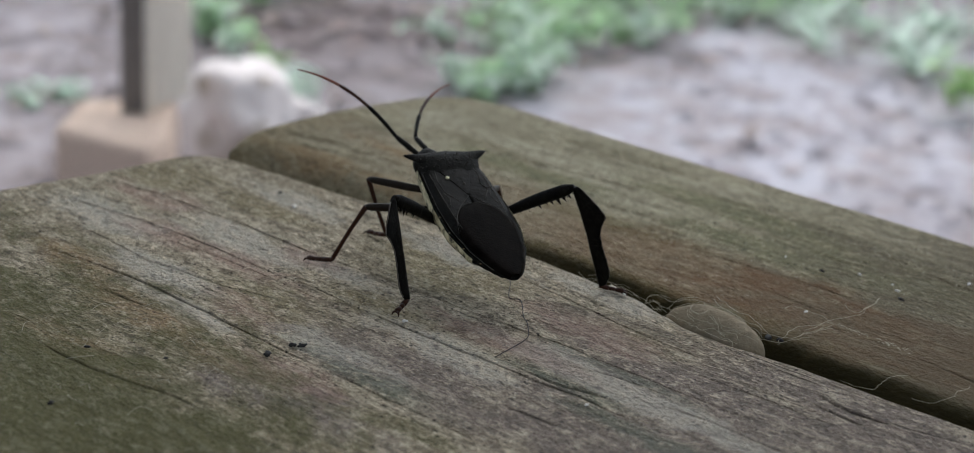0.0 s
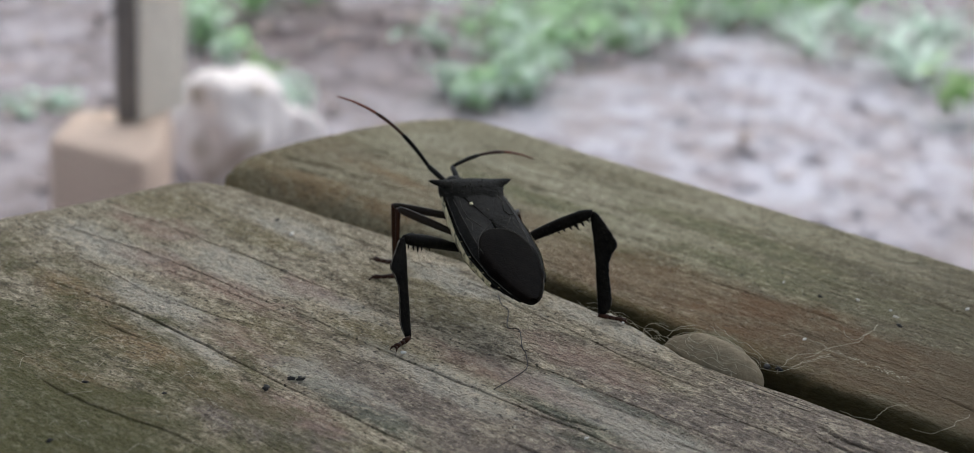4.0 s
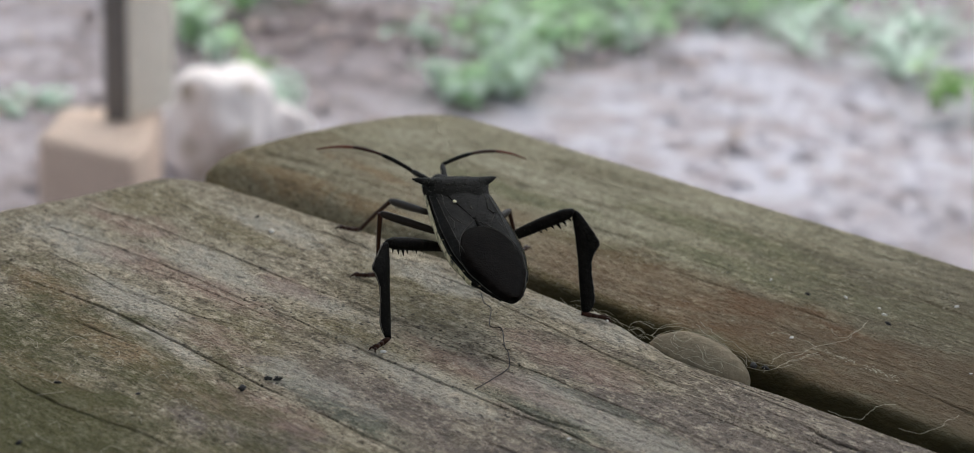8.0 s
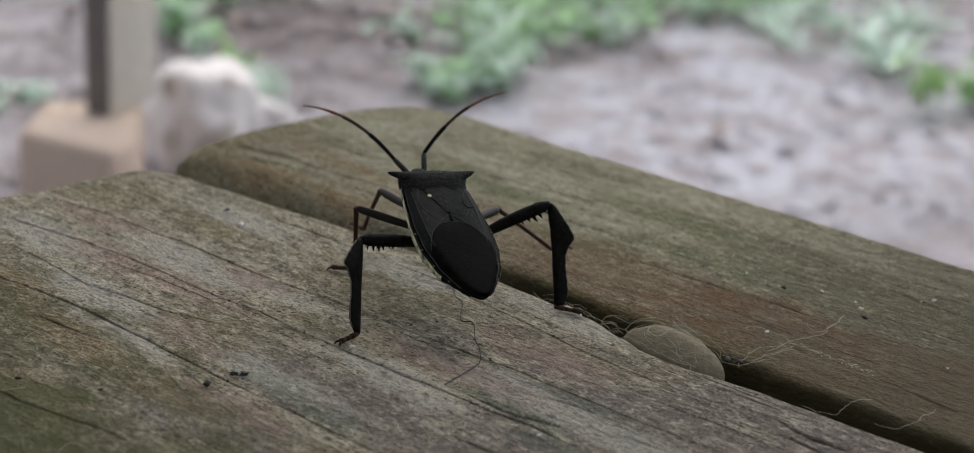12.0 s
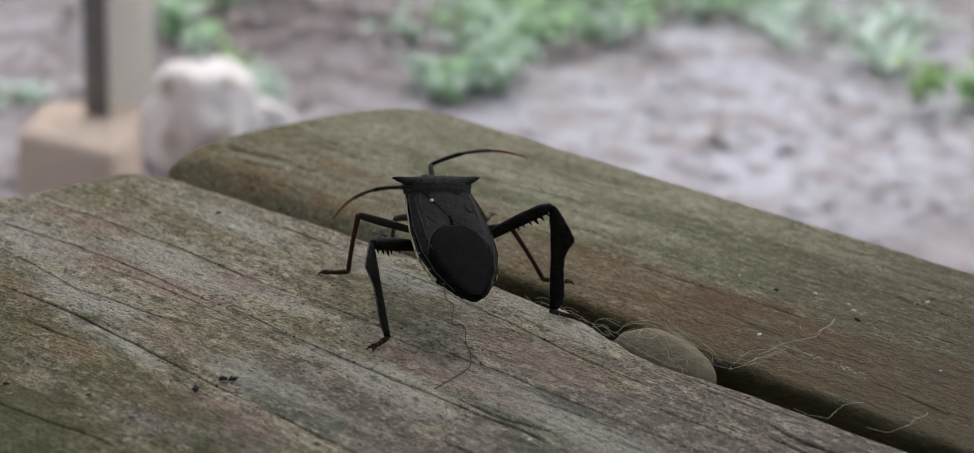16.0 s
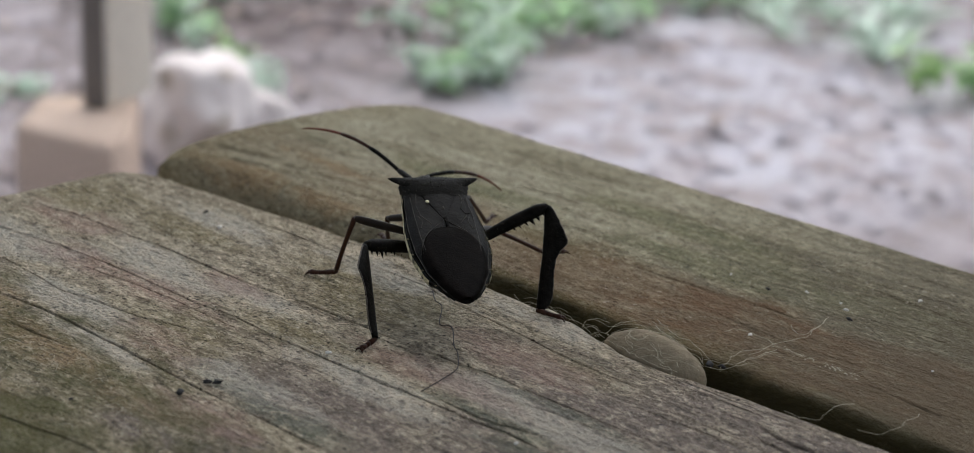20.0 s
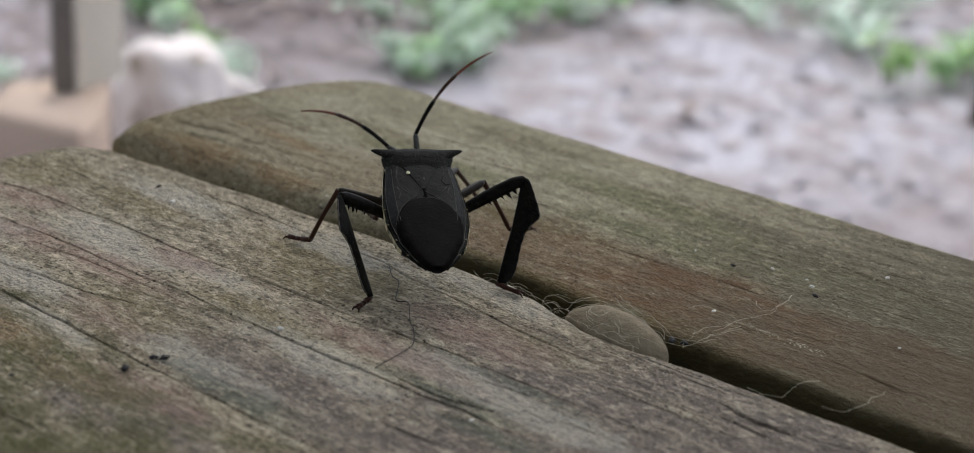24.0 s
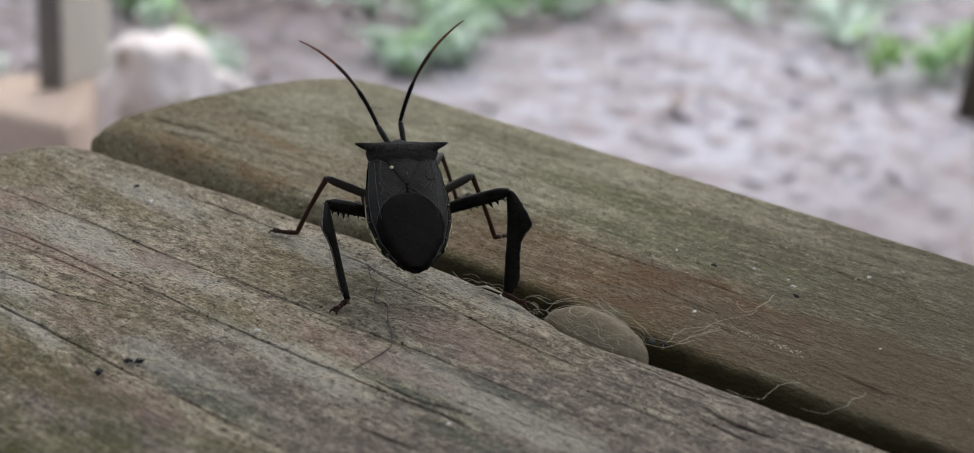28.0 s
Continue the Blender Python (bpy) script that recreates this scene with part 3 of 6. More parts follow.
# abdomen and thorax under the wings: y, half width, top, bottom
TRUNK = [(-1.36, 0.045, -0.06, -0.085), (-1.335, 0.090, -0.05, -0.09), (-1.28, 0.135, -0.05, -0.105), (-1.20, 0.188, -0.05, -0.135), (-1.05, 0.262, -0.05, -0.19), (-0.8, 0.368, -0.05, -0.28),
         (-0.4, 0.446, -0.05, -0.38), (0.0, 0.45, -0.05, -0.47), (0.4, 0.415, -0.05, -0.51), (0.8, 0.375, -0.06, -0.49), (0.95, 0.34, -0.07, -0.42)]
rings = [ring_xz(y, *interp(TRUNK, y)) for y in [-1.36 + 2.31 * k / 60 for k in range(61)]]
part_mesh("abdomen", mesh_from("abdomen", *scaled(loft(rings))), SHELL, bug)


# mottled pale flanks
def flank(side):
    rows = []
    for k in range(25):
        y = -0.92 + 1.77 * k / 24
        half, top, bottom = interp(TRUNK, y)
        row = []
        for j in range(5):
            a = -1.2 * max(0.0, (j - 1) / 3)
            if j == 0:
                row.append((side * (half + 0.018), y, top - 0.045))
                continue
            row.append((side * (half * (abs(math.cos(a)) ** 0.9) * (1 - 0.12 * abs(math.sin(a))) + 0.022), y,
                        top - 0.10 - (top - 0.10 - bottom) * abs(math.sin(a)) ** 0.9))
        rows.append(row)
    d = loft(rows, close=False)
    return d if side < 0 else (d[0], [tuple(reversed(f)) for f in d[1]])


for side in (-1, 1):
    part_mesh("flank", mesh_from("flank", *scaled(flank(side))), FLANK, bug, "pale yellow mottled flank")

# scalloped rim of the abdomen
for side in (-1, 1):
    pts, rad = [], []
    for k in range(34):
        y = -1.22 + 1.52 * k / 33
        half = interp(TRUNK, y)[0]
        pts.append((side * max(0.0, half - 0.008), y, -0.098))
        rad.append(0.012 + 0.008 * abs(math.sin(k * 0.95)) if 2 < k < 32 else 0.012)
    part_mesh("abdomen_rim", mesh_from("abdomen_rim", *scaled(tube(pts, rad, 8, 0.6))), SHELL_ROUGH, bug)

# pale ticks between the segments of the rim
for side in (-1, 1):
    for y in (-1.02, -0.74, -0.44, -0.14):
        part_mesh("rim_tick", mesh_from("rim_tick", *scaled(blob((side * (interp(TRUNK, y)[0] + 0.004), y, -0.088), (0.020, 0.009, 0.010), 8, 4))), RIM_PALE, bug, "pale tick on the rim")

# fore wings: leathery plates meeting in a line behind the scutellum, their outer margins bent down
WING = [(-1.365, 0.040), (-1.335, 0.085), (-1.28, 0.130), (-1.2, 0.184), (-1.05, 0.258), (-0.8, 0.352), (-0.4, 0.420), (0.0, 0.432), (0.4, 0.410), (0.72, 0.384)]


def back(x, y):
    """Height of the back."""
    f = abs(x) / interp(WING, y)[0]
    return 0.006 - 0.020 * f * f - 0.26 * max(0.0, f - 0.80) - 0.016 * math.exp(-((y - 0.02) / 0.16) ** 2) * max(0.0, 1 - (abs(x) / 0.2) ** 2)


def film_half(y):
    """Half width of the wing membranes."""
    f = (y + 0.69) / 0.67
    return max(0.004, min(0.37 * max(0.0, 1 - abs(f) ** 2.2) ** 0.5, 0.95 * interp(WING, y)[0]))


def plate(rows, thick):
    """A sheet over rows of points, given thickness."""
    v, f = loft(rows, close=False)
    low = [(a, b, c - thick) for a, b, c in v]
    g = [tuple(reversed(q)) for q in f]
    n, w = len(rows), len(rows[0])
    edge = [i * w for i in range(n)] + [(n - 1) * w + j for j in range(1, w)] + [i * w + w - 1 for i in range(n - 2, -1, -1)] + list(range(w - 2, 0, -1))
    o = len(v)
    rim = [(a, b, b + o, a + o) for a, b in zip(edge, edge[1:] + edge[:1])]
    return v + low, f + [tuple(i + o for i in q) for q in g] + rim


def wing_plate(side):
    rows = []
    for k in range(49):
        y = -1.30 + 2.01 * k / 48
        out = interp(WING, y)[0]
        if y > 0.14:
            inner = max(0.006, 0.25 * (y - 0.14) / 0.56 - 0.03)
        elif y < -0.03:
            inner = max(0.006, film_half(y) - 0.02)
        else:
            inner = 0.006
        xs = [inner + (out - inner) * j / 12 for j in range(13)]
        rows.append([(side * x, y, back(x, y) + 0.003 * smooth_noise(x * side, y, 9, 5, 3)) for x in xs])
    return plate(rows, 0.03)


def on_back(points, lift, side=1):
    """A line over the back through points, in short steps."""
    fine = []
    for (xa, ya), (xb, yb) in zip(points, points[1:]):
        fine += [(xa + (xb - xa) * q / 6, ya + (yb - ya) * q / 6) for q in range(6)]
    fine.append(points[-1])
    return [(side * x, y, back(x, y) + lift) for x, y in fine]


for side in (-1, 1):
    wing = part_mesh("fore_wing", mesh_from("fore_wing", *scaled(wing_plate(side))), SHELL, bug)
    lines = [on_back(((0.005, 0.12), (0.10, 0.02), (0.20, -0.10), (0.28, -0.24), (0.34, -0.42)), 0.001, side),
             on_back(((0.25, 0.68), (0.29, 0.40), (0.27, 0.20), (0.16, 0.02)), 0.001, side),
             on_back(((0.33, 0.60), (0.338, 0.20), (0.33, -0.20), (0.31, -0.50)), 0.001, side),
             on_back(((0.30, 0.20), (0.26, 0.08), (0.30, -0.06)), 0.001, side)]
    part_mesh("wing_vein", mesh_from("wing_vein", *scaled(join_data(*[tube(p, [0.0045] * len(p), 5) for p in lines]))), WING_EDGE, wing)
    rim = [(interp(WING, y)[0] - 0.003, y) for y in (-1.18 + 1.84 * k / 30 for k in range(31))]
    rim = on_back(rim, 0.0, side)
    part_mesh("wing_margin", mesh_from("wing_margin", *scaled(tube(rim, [0.0055] * len(rim), 5))), WING_EDGE, wing, "thin pale margin of the wing")

# a glassy cell in a fore wing
outline = [(0.225, 0.33), (0.265, 0.24), (0.315, 0.25), (0.325, 0.40), (0.315, 0.53), (0.265, 0.50)]
ring = [(x, y, back(x, y) + 0.0045) for x, y in outline]
centre = (0.285, 0.375, back(0.285, 0.375) + 0.0045)
pane = part_mesh("wing_cell", mesh_from("wing_cell", *scaled((ring + [centre], [(k, (k + 1) % 6, 6) for k in range(6)])), False), WING_CELL, bug, "thin greyish cell of the wing")
loop = ring + ring[:1]
part_mesh("cell_rim", mesh_from("cell_rim", *scaled(tube(loop, [0.005] * len(loop), 5))), WING_EDGE, pane)

# overlapping wing membranes, one sheet flush with the wings
mem = []
for k in range(41):
    a = math.pi * k / 40
    y = -0.69 - 0.665 * math.cos(a)
    half = film_half(y)
    mem.append([(half * j / 8, y, back(half * j / 8, y) + 0.004 + 0.002 * smooth_noise(j, y, 0.6, 6, 7)) for j in range(-8, 9)])
membrane = part_mesh("wing_membrane", mesh_from("wing_membrane", *scaled(plate(mem, 0.02))), MEMBRANE, bug, "blackish wing membrane")
arch = [(math.copysign(film_half(y), q), y) for q, y in [(q, -0.024 - 0.50 * abs(q) ** 1.7) for q in (-1 + k / 16 for k in range(33))]]
arch = [(x, y, back(x, y) + 0.005) for x, y in arch]
part_mesh("membrane_seam", mesh_from("membrane_seam", *scaled(tube(arch, [0.0030] * len(arch), 5))), WING_EDGE, membrane, "fine pale seam round the membrane")

# scutellum
scut = []
for k in range(14):
    f = k / 13
    y = 0.13 + 0.60 * f
    h = 0.006 + 0.25 * f
    scut.append([(h * j / 7, y, back(h * j / 7, y) + 0.002 + 0.010 * (1 - (j / 7) ** 2) * f) for j in range(-7, 8)])
part_mesh("scutellum", mesh_from("scutellum", *scaled(plate(scut, 0.03))), SHELL, bug)

# pronotum: declining to the head, with a pointed horn at each shoulder
PRO = [(0.60, 0.355, -0.01, -0.22), (0.72, 0.38, 0.02, -0.30), (0.80, 0.395, 0.035, -0.36), (0.88, 0.42, 0.035, -0.38), (0.97, 0.40, 0.01, -0.40),
       (1.08, 0.31, -0.06, -0.44), (1.18, 0.23, -0.16, -0.48), (1.26, 0.17, -0.24, -0.50)]
pro = []
for k in range(31):
    y = 0.60 + 0.66 * k / 30
    half, top, bottom = interp(PRO, y)
    pro.append(ring_xz(y, half, top, bottom, n=28, crown=0.02))
horns = []
for side in (-1, 1):
    hr = []
    for k in range(9):
        f = k / 8
        x = 0.14 + 0.395 * f
        cy = 0.84 + 0.13 * f ** 1.4
        cz = -0.004 + 0.012 * f
        ry, rz = 0.150 * (1 - f) ** 0.8 + 0.007, 0.046 * (1 - f) ** 0.5 + 0.008
        ring = [(side * x, cy + ry * math.cos(b), cz + rz * math.sin(b)) for b in (2 * math.pi * j / 12 for j in range(12))]
        hr.append(ring if side > 0 else ring)
    horns.append(loft(hr))
grains = []
rnd = random.Random(4)
for _ in range(130):
    y = rnd.uniform(0.66, 1.12)
    half, top, bottom = interp(PRO, y)
    x = rnd.uniform(-1, 1) * half * 0.98
    if y > 0.8 and rnd.random() < 0.4:
        x = rnd.choice((-1, 1)) * rnd.uniform(0.2, 0.44)
        y = 0.87 + rnd.uniform(-0.04, 0.05)
        z = 0.048 - max(0.0, abs(x) - 0.25) * 0.08
    else:
        c = min(1.0, abs(x) / half)
        s = math.sqrt(max(0.0, 1 - c ** (2 / 0.55)))
        z = top - (1 - s) * 0.10 + 0.02 * s
    r = rnd.uniform(0.006, 0.012)
    v = [(x + r, y, z), (x - r, y, z), (x, y + r, z), (x, y - r, z), (x, y, z + r * 1.3), (x, y, z - r)]
    grains.append((v, [(0, 2, 4), (2, 1, 4), (1, 3, 4), (3, 0, 4), (2, 0, 5), (1, 2, 5), (3, 1, 5), (0, 3, 5)]))
pronotum = part_mesh("pronotum", mesh_from("pronotum", *scaled(join_data(loft(pro), *horns))), SHELL_ROUGH, bug,
                     "granular dark shield with pointed shoulders")
part_mesh("granulation", mesh_from("granulation", *scaled(join_data(*grains))), GRAIN, pronotum, "dusty pale grains on the shield")


part_mesh("pale_spot", mesh_from("pale_spot", *scaled(blob((-0.146, 0.476, 0.012), (0.024, 0.026, 0.014)))), SPOT, bug, "small cream spot")
part_mesh("wing_fleck", mesh_from("wing_fleck", *scaled(blob((0.02, 0.34, 0.016), (0.010, 0.030, 0.008)))), WING_EDGE, bug)
head = part_mesh("head", mesh_from("head", *scaled(blob((0, 1.34, -0.36), (0.15, 0.20, 0.13)))), SHELL, bug)
for side in (-1, 1):
    part_mesh("eye", mesh_from("eye", *scaled(blob((side * 0.15, 1.32, -0.32), (0.06, 0.07, 0.065)))), EYE, head)
part_mesh("beak", mesh_from("beak", *scaled(tube([(0, 1.45, -0.44), (0, 1.3, -0.55), (0, 0.9, -0.56), (0, 0.55, -0.54)], [0.04, 0.04, 0.03, 0.015]))), LEG_DARK, head)

# legs: each bone lies along y from its joint, its outer side towards x
LEG_DIMS = {  # femur, tibia, tarsus lengths; hip x, y, z
    "left_hind": (0.97, 1.15, 0.29, -0.27, 0.10, -0.40), "right_hind": (1.12, 1.29, 0.36, 0.27, 0.10, -0.40),
    "left_middle": (0.76, 0.95, 0.38, -0.27, 0.42, -0.40), "right_middle": (0.82, 0.93, 0.40, 0.27, 0.42, -0.40),
    "left_front": (0.90, 1.08, 0.42, -0.20, 0.74, -0.38), "right_front": (0.97, 1.12, 0.45, 0.20, 0.74, -0.38)}


def spine(at, length, lean, side):
    x, y, z = at
    r = length * 0.33
    v = [(x, y - r, z), (x, y + r, z), (x, y, z + r), (x, y, z - r), (x + side * length, y + lean, z)]
    return v, [(0, 2, 4), (2, 1, 4), (1, 3, 4), (3, 0, 4), (0, 3, 1, 2)]


def hind_femur(length):
    n = 22
    pts, rad = [], []
    for k in range(n):
        f = k / (n - 1)
        pts.append((0.02 * math.sin(f * math.pi), length * (f * 1.02 - 0.02), 0))
        rad.append(0.040 + 0.038 * math.sin(min(1, f * 1.15) * math.pi * 0.62) ** 1.2 - (0.035 * max(0, f - 0.9) / 0.1))
    sets = [tube(pts, rad, 12, 0.9)]
    rn = random.Random(3)
    for k in range(8):
        f = 0.42 + 0.07 * k
        long = (0.03 + 0.055 * rn.uniform(0.4, 1.1)) * math.exp(-((f - 0.74) / 0.26) ** 2)
        sets.append(spine((-0.070 + 0.02 * math.sin(f * math.pi), length * f, rn.uniform(-0.02, 0.02)), long, 0.01, -1))
    for k in range(40):
        f = rn.uniform(0.15, 0.97)
        a = rn.uniform(0, 6.28)
        r = 0.073
        sets.append(spine((r * math.cos(a), length * f, r * 0.9 * math.sin(a)), 0.022, 0.01, 1 if math.cos(a) > 0 else -1))
    return join_data(*sets)


def hind_tibia(length, lean=0.0):
    """A flat, leaf-like shin: broad in the upper half, notched on its outer rim, narrow below."""
    outer = [(0, 0.05), (0.06, 0.10), (0.15, 0.157), (0.24, 0.215), (0.31, 0.252), (0.345, 0.255), (0.375, 0.22), (0.42, 0.18), (0.50, 0.138), (0.62, 0.130),
             (0.78, 0.142), (0.88, 0.142), (0.95, 0.11), (1.0, 0.06)]
    inner = [(0, 0.045), (0.06, 0.060), (0.2, 0.066), (0.33, 0.062), (0.5, 0.045), (0.62, 0.055), (0.8, 0.055), (1.0, 0.06)]
    rows = []
    n = 34
    for k in range(n):
        f = k / (n - 1)
        a, b = 0.98 * interp(outer, f)[0], 0.55 * interp(inner, f)[0]
        a += 0.006 * math.sin(k * 2.1)
        row = []
        for j in range(14):
            s = 2 * math.pi * j / 14
            c = math.cos(s)
            x = (a if c > 0 else b) * c
            row.append((x + lean * min(1.0, 4 * f), length * f, 0.036 * math.sin(s) * (1 - 0.55 * abs(c))))
        rows.append(row)
    sets = [loft(rows)]
    for k in range(12):
        f = 0.08 + 0.075 * k
        sets.append(spine((-0.55 * interp(inner, f)[0] + 0.01 + lean * min(1.0, 4 * f), length * f, 0), 0.022, 0.012, -1))
    rims = []
    for side, sign, part_of in ((outer, 1, 0.98), (inner, -1, 0.55)):
        pts = [(sign * (part_of * interp(side, f)[0] - 0.004) + lean * min(1.0, 4 * f), length * f, 0.004) for f in (0.03 + 0.94 * k / 30 for k in range(31))]
        rims.append(tube(pts, [0.0075 + 0.002 * math.sin(k * 1.7) for k in range(31)], 6))
    return join_data(*sets), join_data(*rims)


def thin_femur(length):
    pts = [(0, length * f, 0) for f in (0, 0.15, 0.35, 0.6, 0.8, 0.93, 1.0)]
    sets = [tube(pts, [0.036, 0.044, 0.050, 0.054, 0.052, 0.046, 0.032], 10, 0.85)]
    for f in (0.62, 0.71, 0.80, 0.88):
        sets.append(spine((-0.042, length * f, 0), 0.035, 0.008, -1))
    return join_data(*sets)


def thin_tibia(length):
    pts = [(0.012 * math.sin(f * 3.1), length * f, 0) for f in (0, 0.06, 0.2, 0.45, 0.7, 0.9, 1.0)]
    return tube(pts, [0.036, 0.033, 0.030, 0.027, 0.027, 0.030, 0.028], 8, 0.9)


def tarsus_data(length):
    """Three foot joints and a pair of claws."""
    sets = [tube([(0, 0, 0), (0, length * 0.34, 0)], [0.028, 0.033], 8), tube([(0, length * 0.35, 0), (0, length * 0.55, 0)], [0.026, 0.028], 8),
            tube([(0, length * 0.56, 0), (0, length * 0.82, 0.012)], [0.024, 0.034], 8)]
    for s in (-1, 1):
        sets.append(tube([(s * 0.012, length * 0.8, 0.01), (s * 0.035, length * 0.92, 0.012), (s * 0.045, length, -0.018)], [0.015, 0.012, 0.004], 6))
    return join_data(*sets)


LEGS = {}
for leg, (lf, lt, la, *_) in LEG_DIMS.items():
    hind = "hind" in leg
    f = part_mesh("femur", mesh_from("femur", *scaled(hind_femur(lf) if hind else thin_femur(lf))), LEG_DARK if hind else LEG_OLIVE, bug)
    shin, rims = hind_tibia(lt, 0.030 if "right" in leg else 0.0) if hind else (thin_tibia(lt), None)
    s = part_mesh("tibia", mesh_from("tibia", *scaled(shin)), LEG_DARK if hind else LEG_BROWN, bug,
                  "flat leaf-shaped black hind shin" if hind else "thin dark brown shin")
    if rims:
        part_mesh("tibia_rim", mesh_from("tibia_rim", *scaled(rims)), LEG_RIM, s, "brownish raised edge of the shin")
    a = part_mesh("tarsus", mesh_from("tarsus", *scaled(tarsus_data(la))), LEG_BROWN, bug, "reddish-brown jointed foot with claws")
    LEGS[leg] = (f, s, a)

# antennae: a stout first joint, then a bowed whip of three joints
ANT_CHORD, ANT_BOW = 1.52, 0.135
ANTENNAE = {}
for side in ("left", "right"):
    sc = part_mesh("antenna_base", mesh_from("antenna_base", *scaled(tube([(0, 0.5 * f, 0) for f in (0, 0.1, 0.5, 0.9, 1.0)], [0.022, 0.03, 0.036, 0.034, 0.02], 8))), LEG_DARK, bug)
    whip = []
    for k in range(31):
        f = k / 30
        whip.append((ANT_BOW * (4 * f * (1 - f)) * (0.9 + 0.25 * f), ANT_CHORD * f, 0))
    j1, j2 = 10, 19
    w1 = part_mesh("antenna_joint", mesh_from("antenna_joint", *scaled(tube(whip[:j1 + 1], [0.024 + 0.004 * (k / j1) for k in range(j1)] + [0.020], 8))), LEG_DARK, bug)
    part_mesh("middle_joint", mesh_from("middle_joint", *scaled(tube(whip[j1:j2 + 1], [0.019 + 0.005 * (k / 9) for k in range(9)] + [0.018], 8))), LEG_BROWN, w1)
    part_mesh("tip_joint", mesh_from("tip_joint", *scaled(tube(whip[j2:], [0.017, 0.019] + [0.019 - 0.011 * (k / 9) for k in range(10)], 8))), AMBER, w1,
              "amber antenna tip")
    ANTENNAE[side] = (sc, w1)


# ---- unseen roof, ground and yard ----
def ground_material():
    m = Mat("leaf_litter_soil", 0.9, 0.2)
    mid = m.noise(7, 5, 0.65)
    fine = m.noise(38, 4, 0.7)
    soil = m.mix(m.ramp(mid, (0.38, (0.0,)), (0.60, (1.0,))), (0.210, 0.174, 0.172), (0.365, 0.325, 0.335))
    soil = m.mix(m.ramp(fine, (0.38, (0.35,)), (0.52, (0.0,))), soil, (0.12, 0.09, 0.085))

    def patch(x, y, size, soft):
        node = m.n.new("ShaderNodeVectorMath")
        node.operation = "DISTANCE"
        m.l.new(m.tc, node.inputs[0])
        node.inputs[1].default_value = (x, y, GROUND)
        d = m.math("ADD", node.outputs["Value"], m.math("MULTIPLY", m.math("SUBTRACT", mid, 0.5), 0.9))
        return m.ramp(d, (max(0.0, size - soft), (1.0,)), (size + soft, (0.0,)))

    pale = m.mix(m.ramp(m.noise(9, 5, 0.65), (0.42, (0.0,)), (0.56, (1.0,))), (0.312, 0.268, 0.262), (0.445, 0.426, 0.458))
    soil = m.mix(patch(-1.62, 2.52, 0.62, 0.25), soil, pale)
    soil = m.mix(m.math("MULTIPLY", patch(-1.95, 3.35, 0.75, 0.35), 0.8), soil, pale)
    mould_shade = (0.105, 0.078, 0.072)
    soil = m.mix(m.math("MULTIPLY", patch(-3.05, 2.5, 0.36, 0.2), 0.85), soil, mould_shade)
    soil = m.mix(m.math("MULTIPLY", patch(-2.65, 2.25, 0.42, 0.25), 0.45), soil, mould_shade)
    # dark spot below the weeds: their shade painted into the soil colour
    soil = m.mix(m.math("MULTIPLY", patch(-2.22, 2.82, 0.13, 0.10), 0.75), soil, mould_shade)
    m.bump(m.math("ADD", mid, fine), 0.6, 0.02)
    return m.colour(soil)


GROUND_MAT = ground_material()
gx = [-60, -30, -14, -8] + [-6 + 0.12 * k for k in range(75)] + [6, 14, 30, 60]
gy = [-60, -30, -14, -6, -2] + [0.2 + 0.12 * k for k in range(60)] + [10, 16, 30, 60]
gv = [(x, y, GROUND + (0.03 * smooth_noise(x, y, 1.3, 1.3, 5) + 0.012 * smooth_noise(x, y, 5, 5, 6)
                       if -6 < x < 3 and 0.2 < y < 7.4 else 0)) for y in gy for x in gx]
gf = [(j * len(gx) + i, j * len(gx) + i + 1, (j + 1) * len(gx) + i + 1, (j + 1) * len(gx) + i) for j in range(len(gy) - 1) for i in range(len(gx) - 1)]
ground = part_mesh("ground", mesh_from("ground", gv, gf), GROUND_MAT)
tagged(ground, "bare soil strewn with dry leaves", "ground", kind="structure")

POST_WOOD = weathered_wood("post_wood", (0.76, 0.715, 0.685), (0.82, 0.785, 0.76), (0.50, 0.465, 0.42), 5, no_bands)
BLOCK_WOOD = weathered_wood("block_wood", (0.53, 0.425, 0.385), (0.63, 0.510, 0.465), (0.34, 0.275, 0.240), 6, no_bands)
SHADE_WOOD = plain("post_shade_wood", (0.160, 0.142, 0.126), 0.7, 0.3, 0.3, 40)
ROOF_MAT = plain("roof_boards", (0.20, 0.16, 0.12), 0.8, 0.2, 0.3, 30)


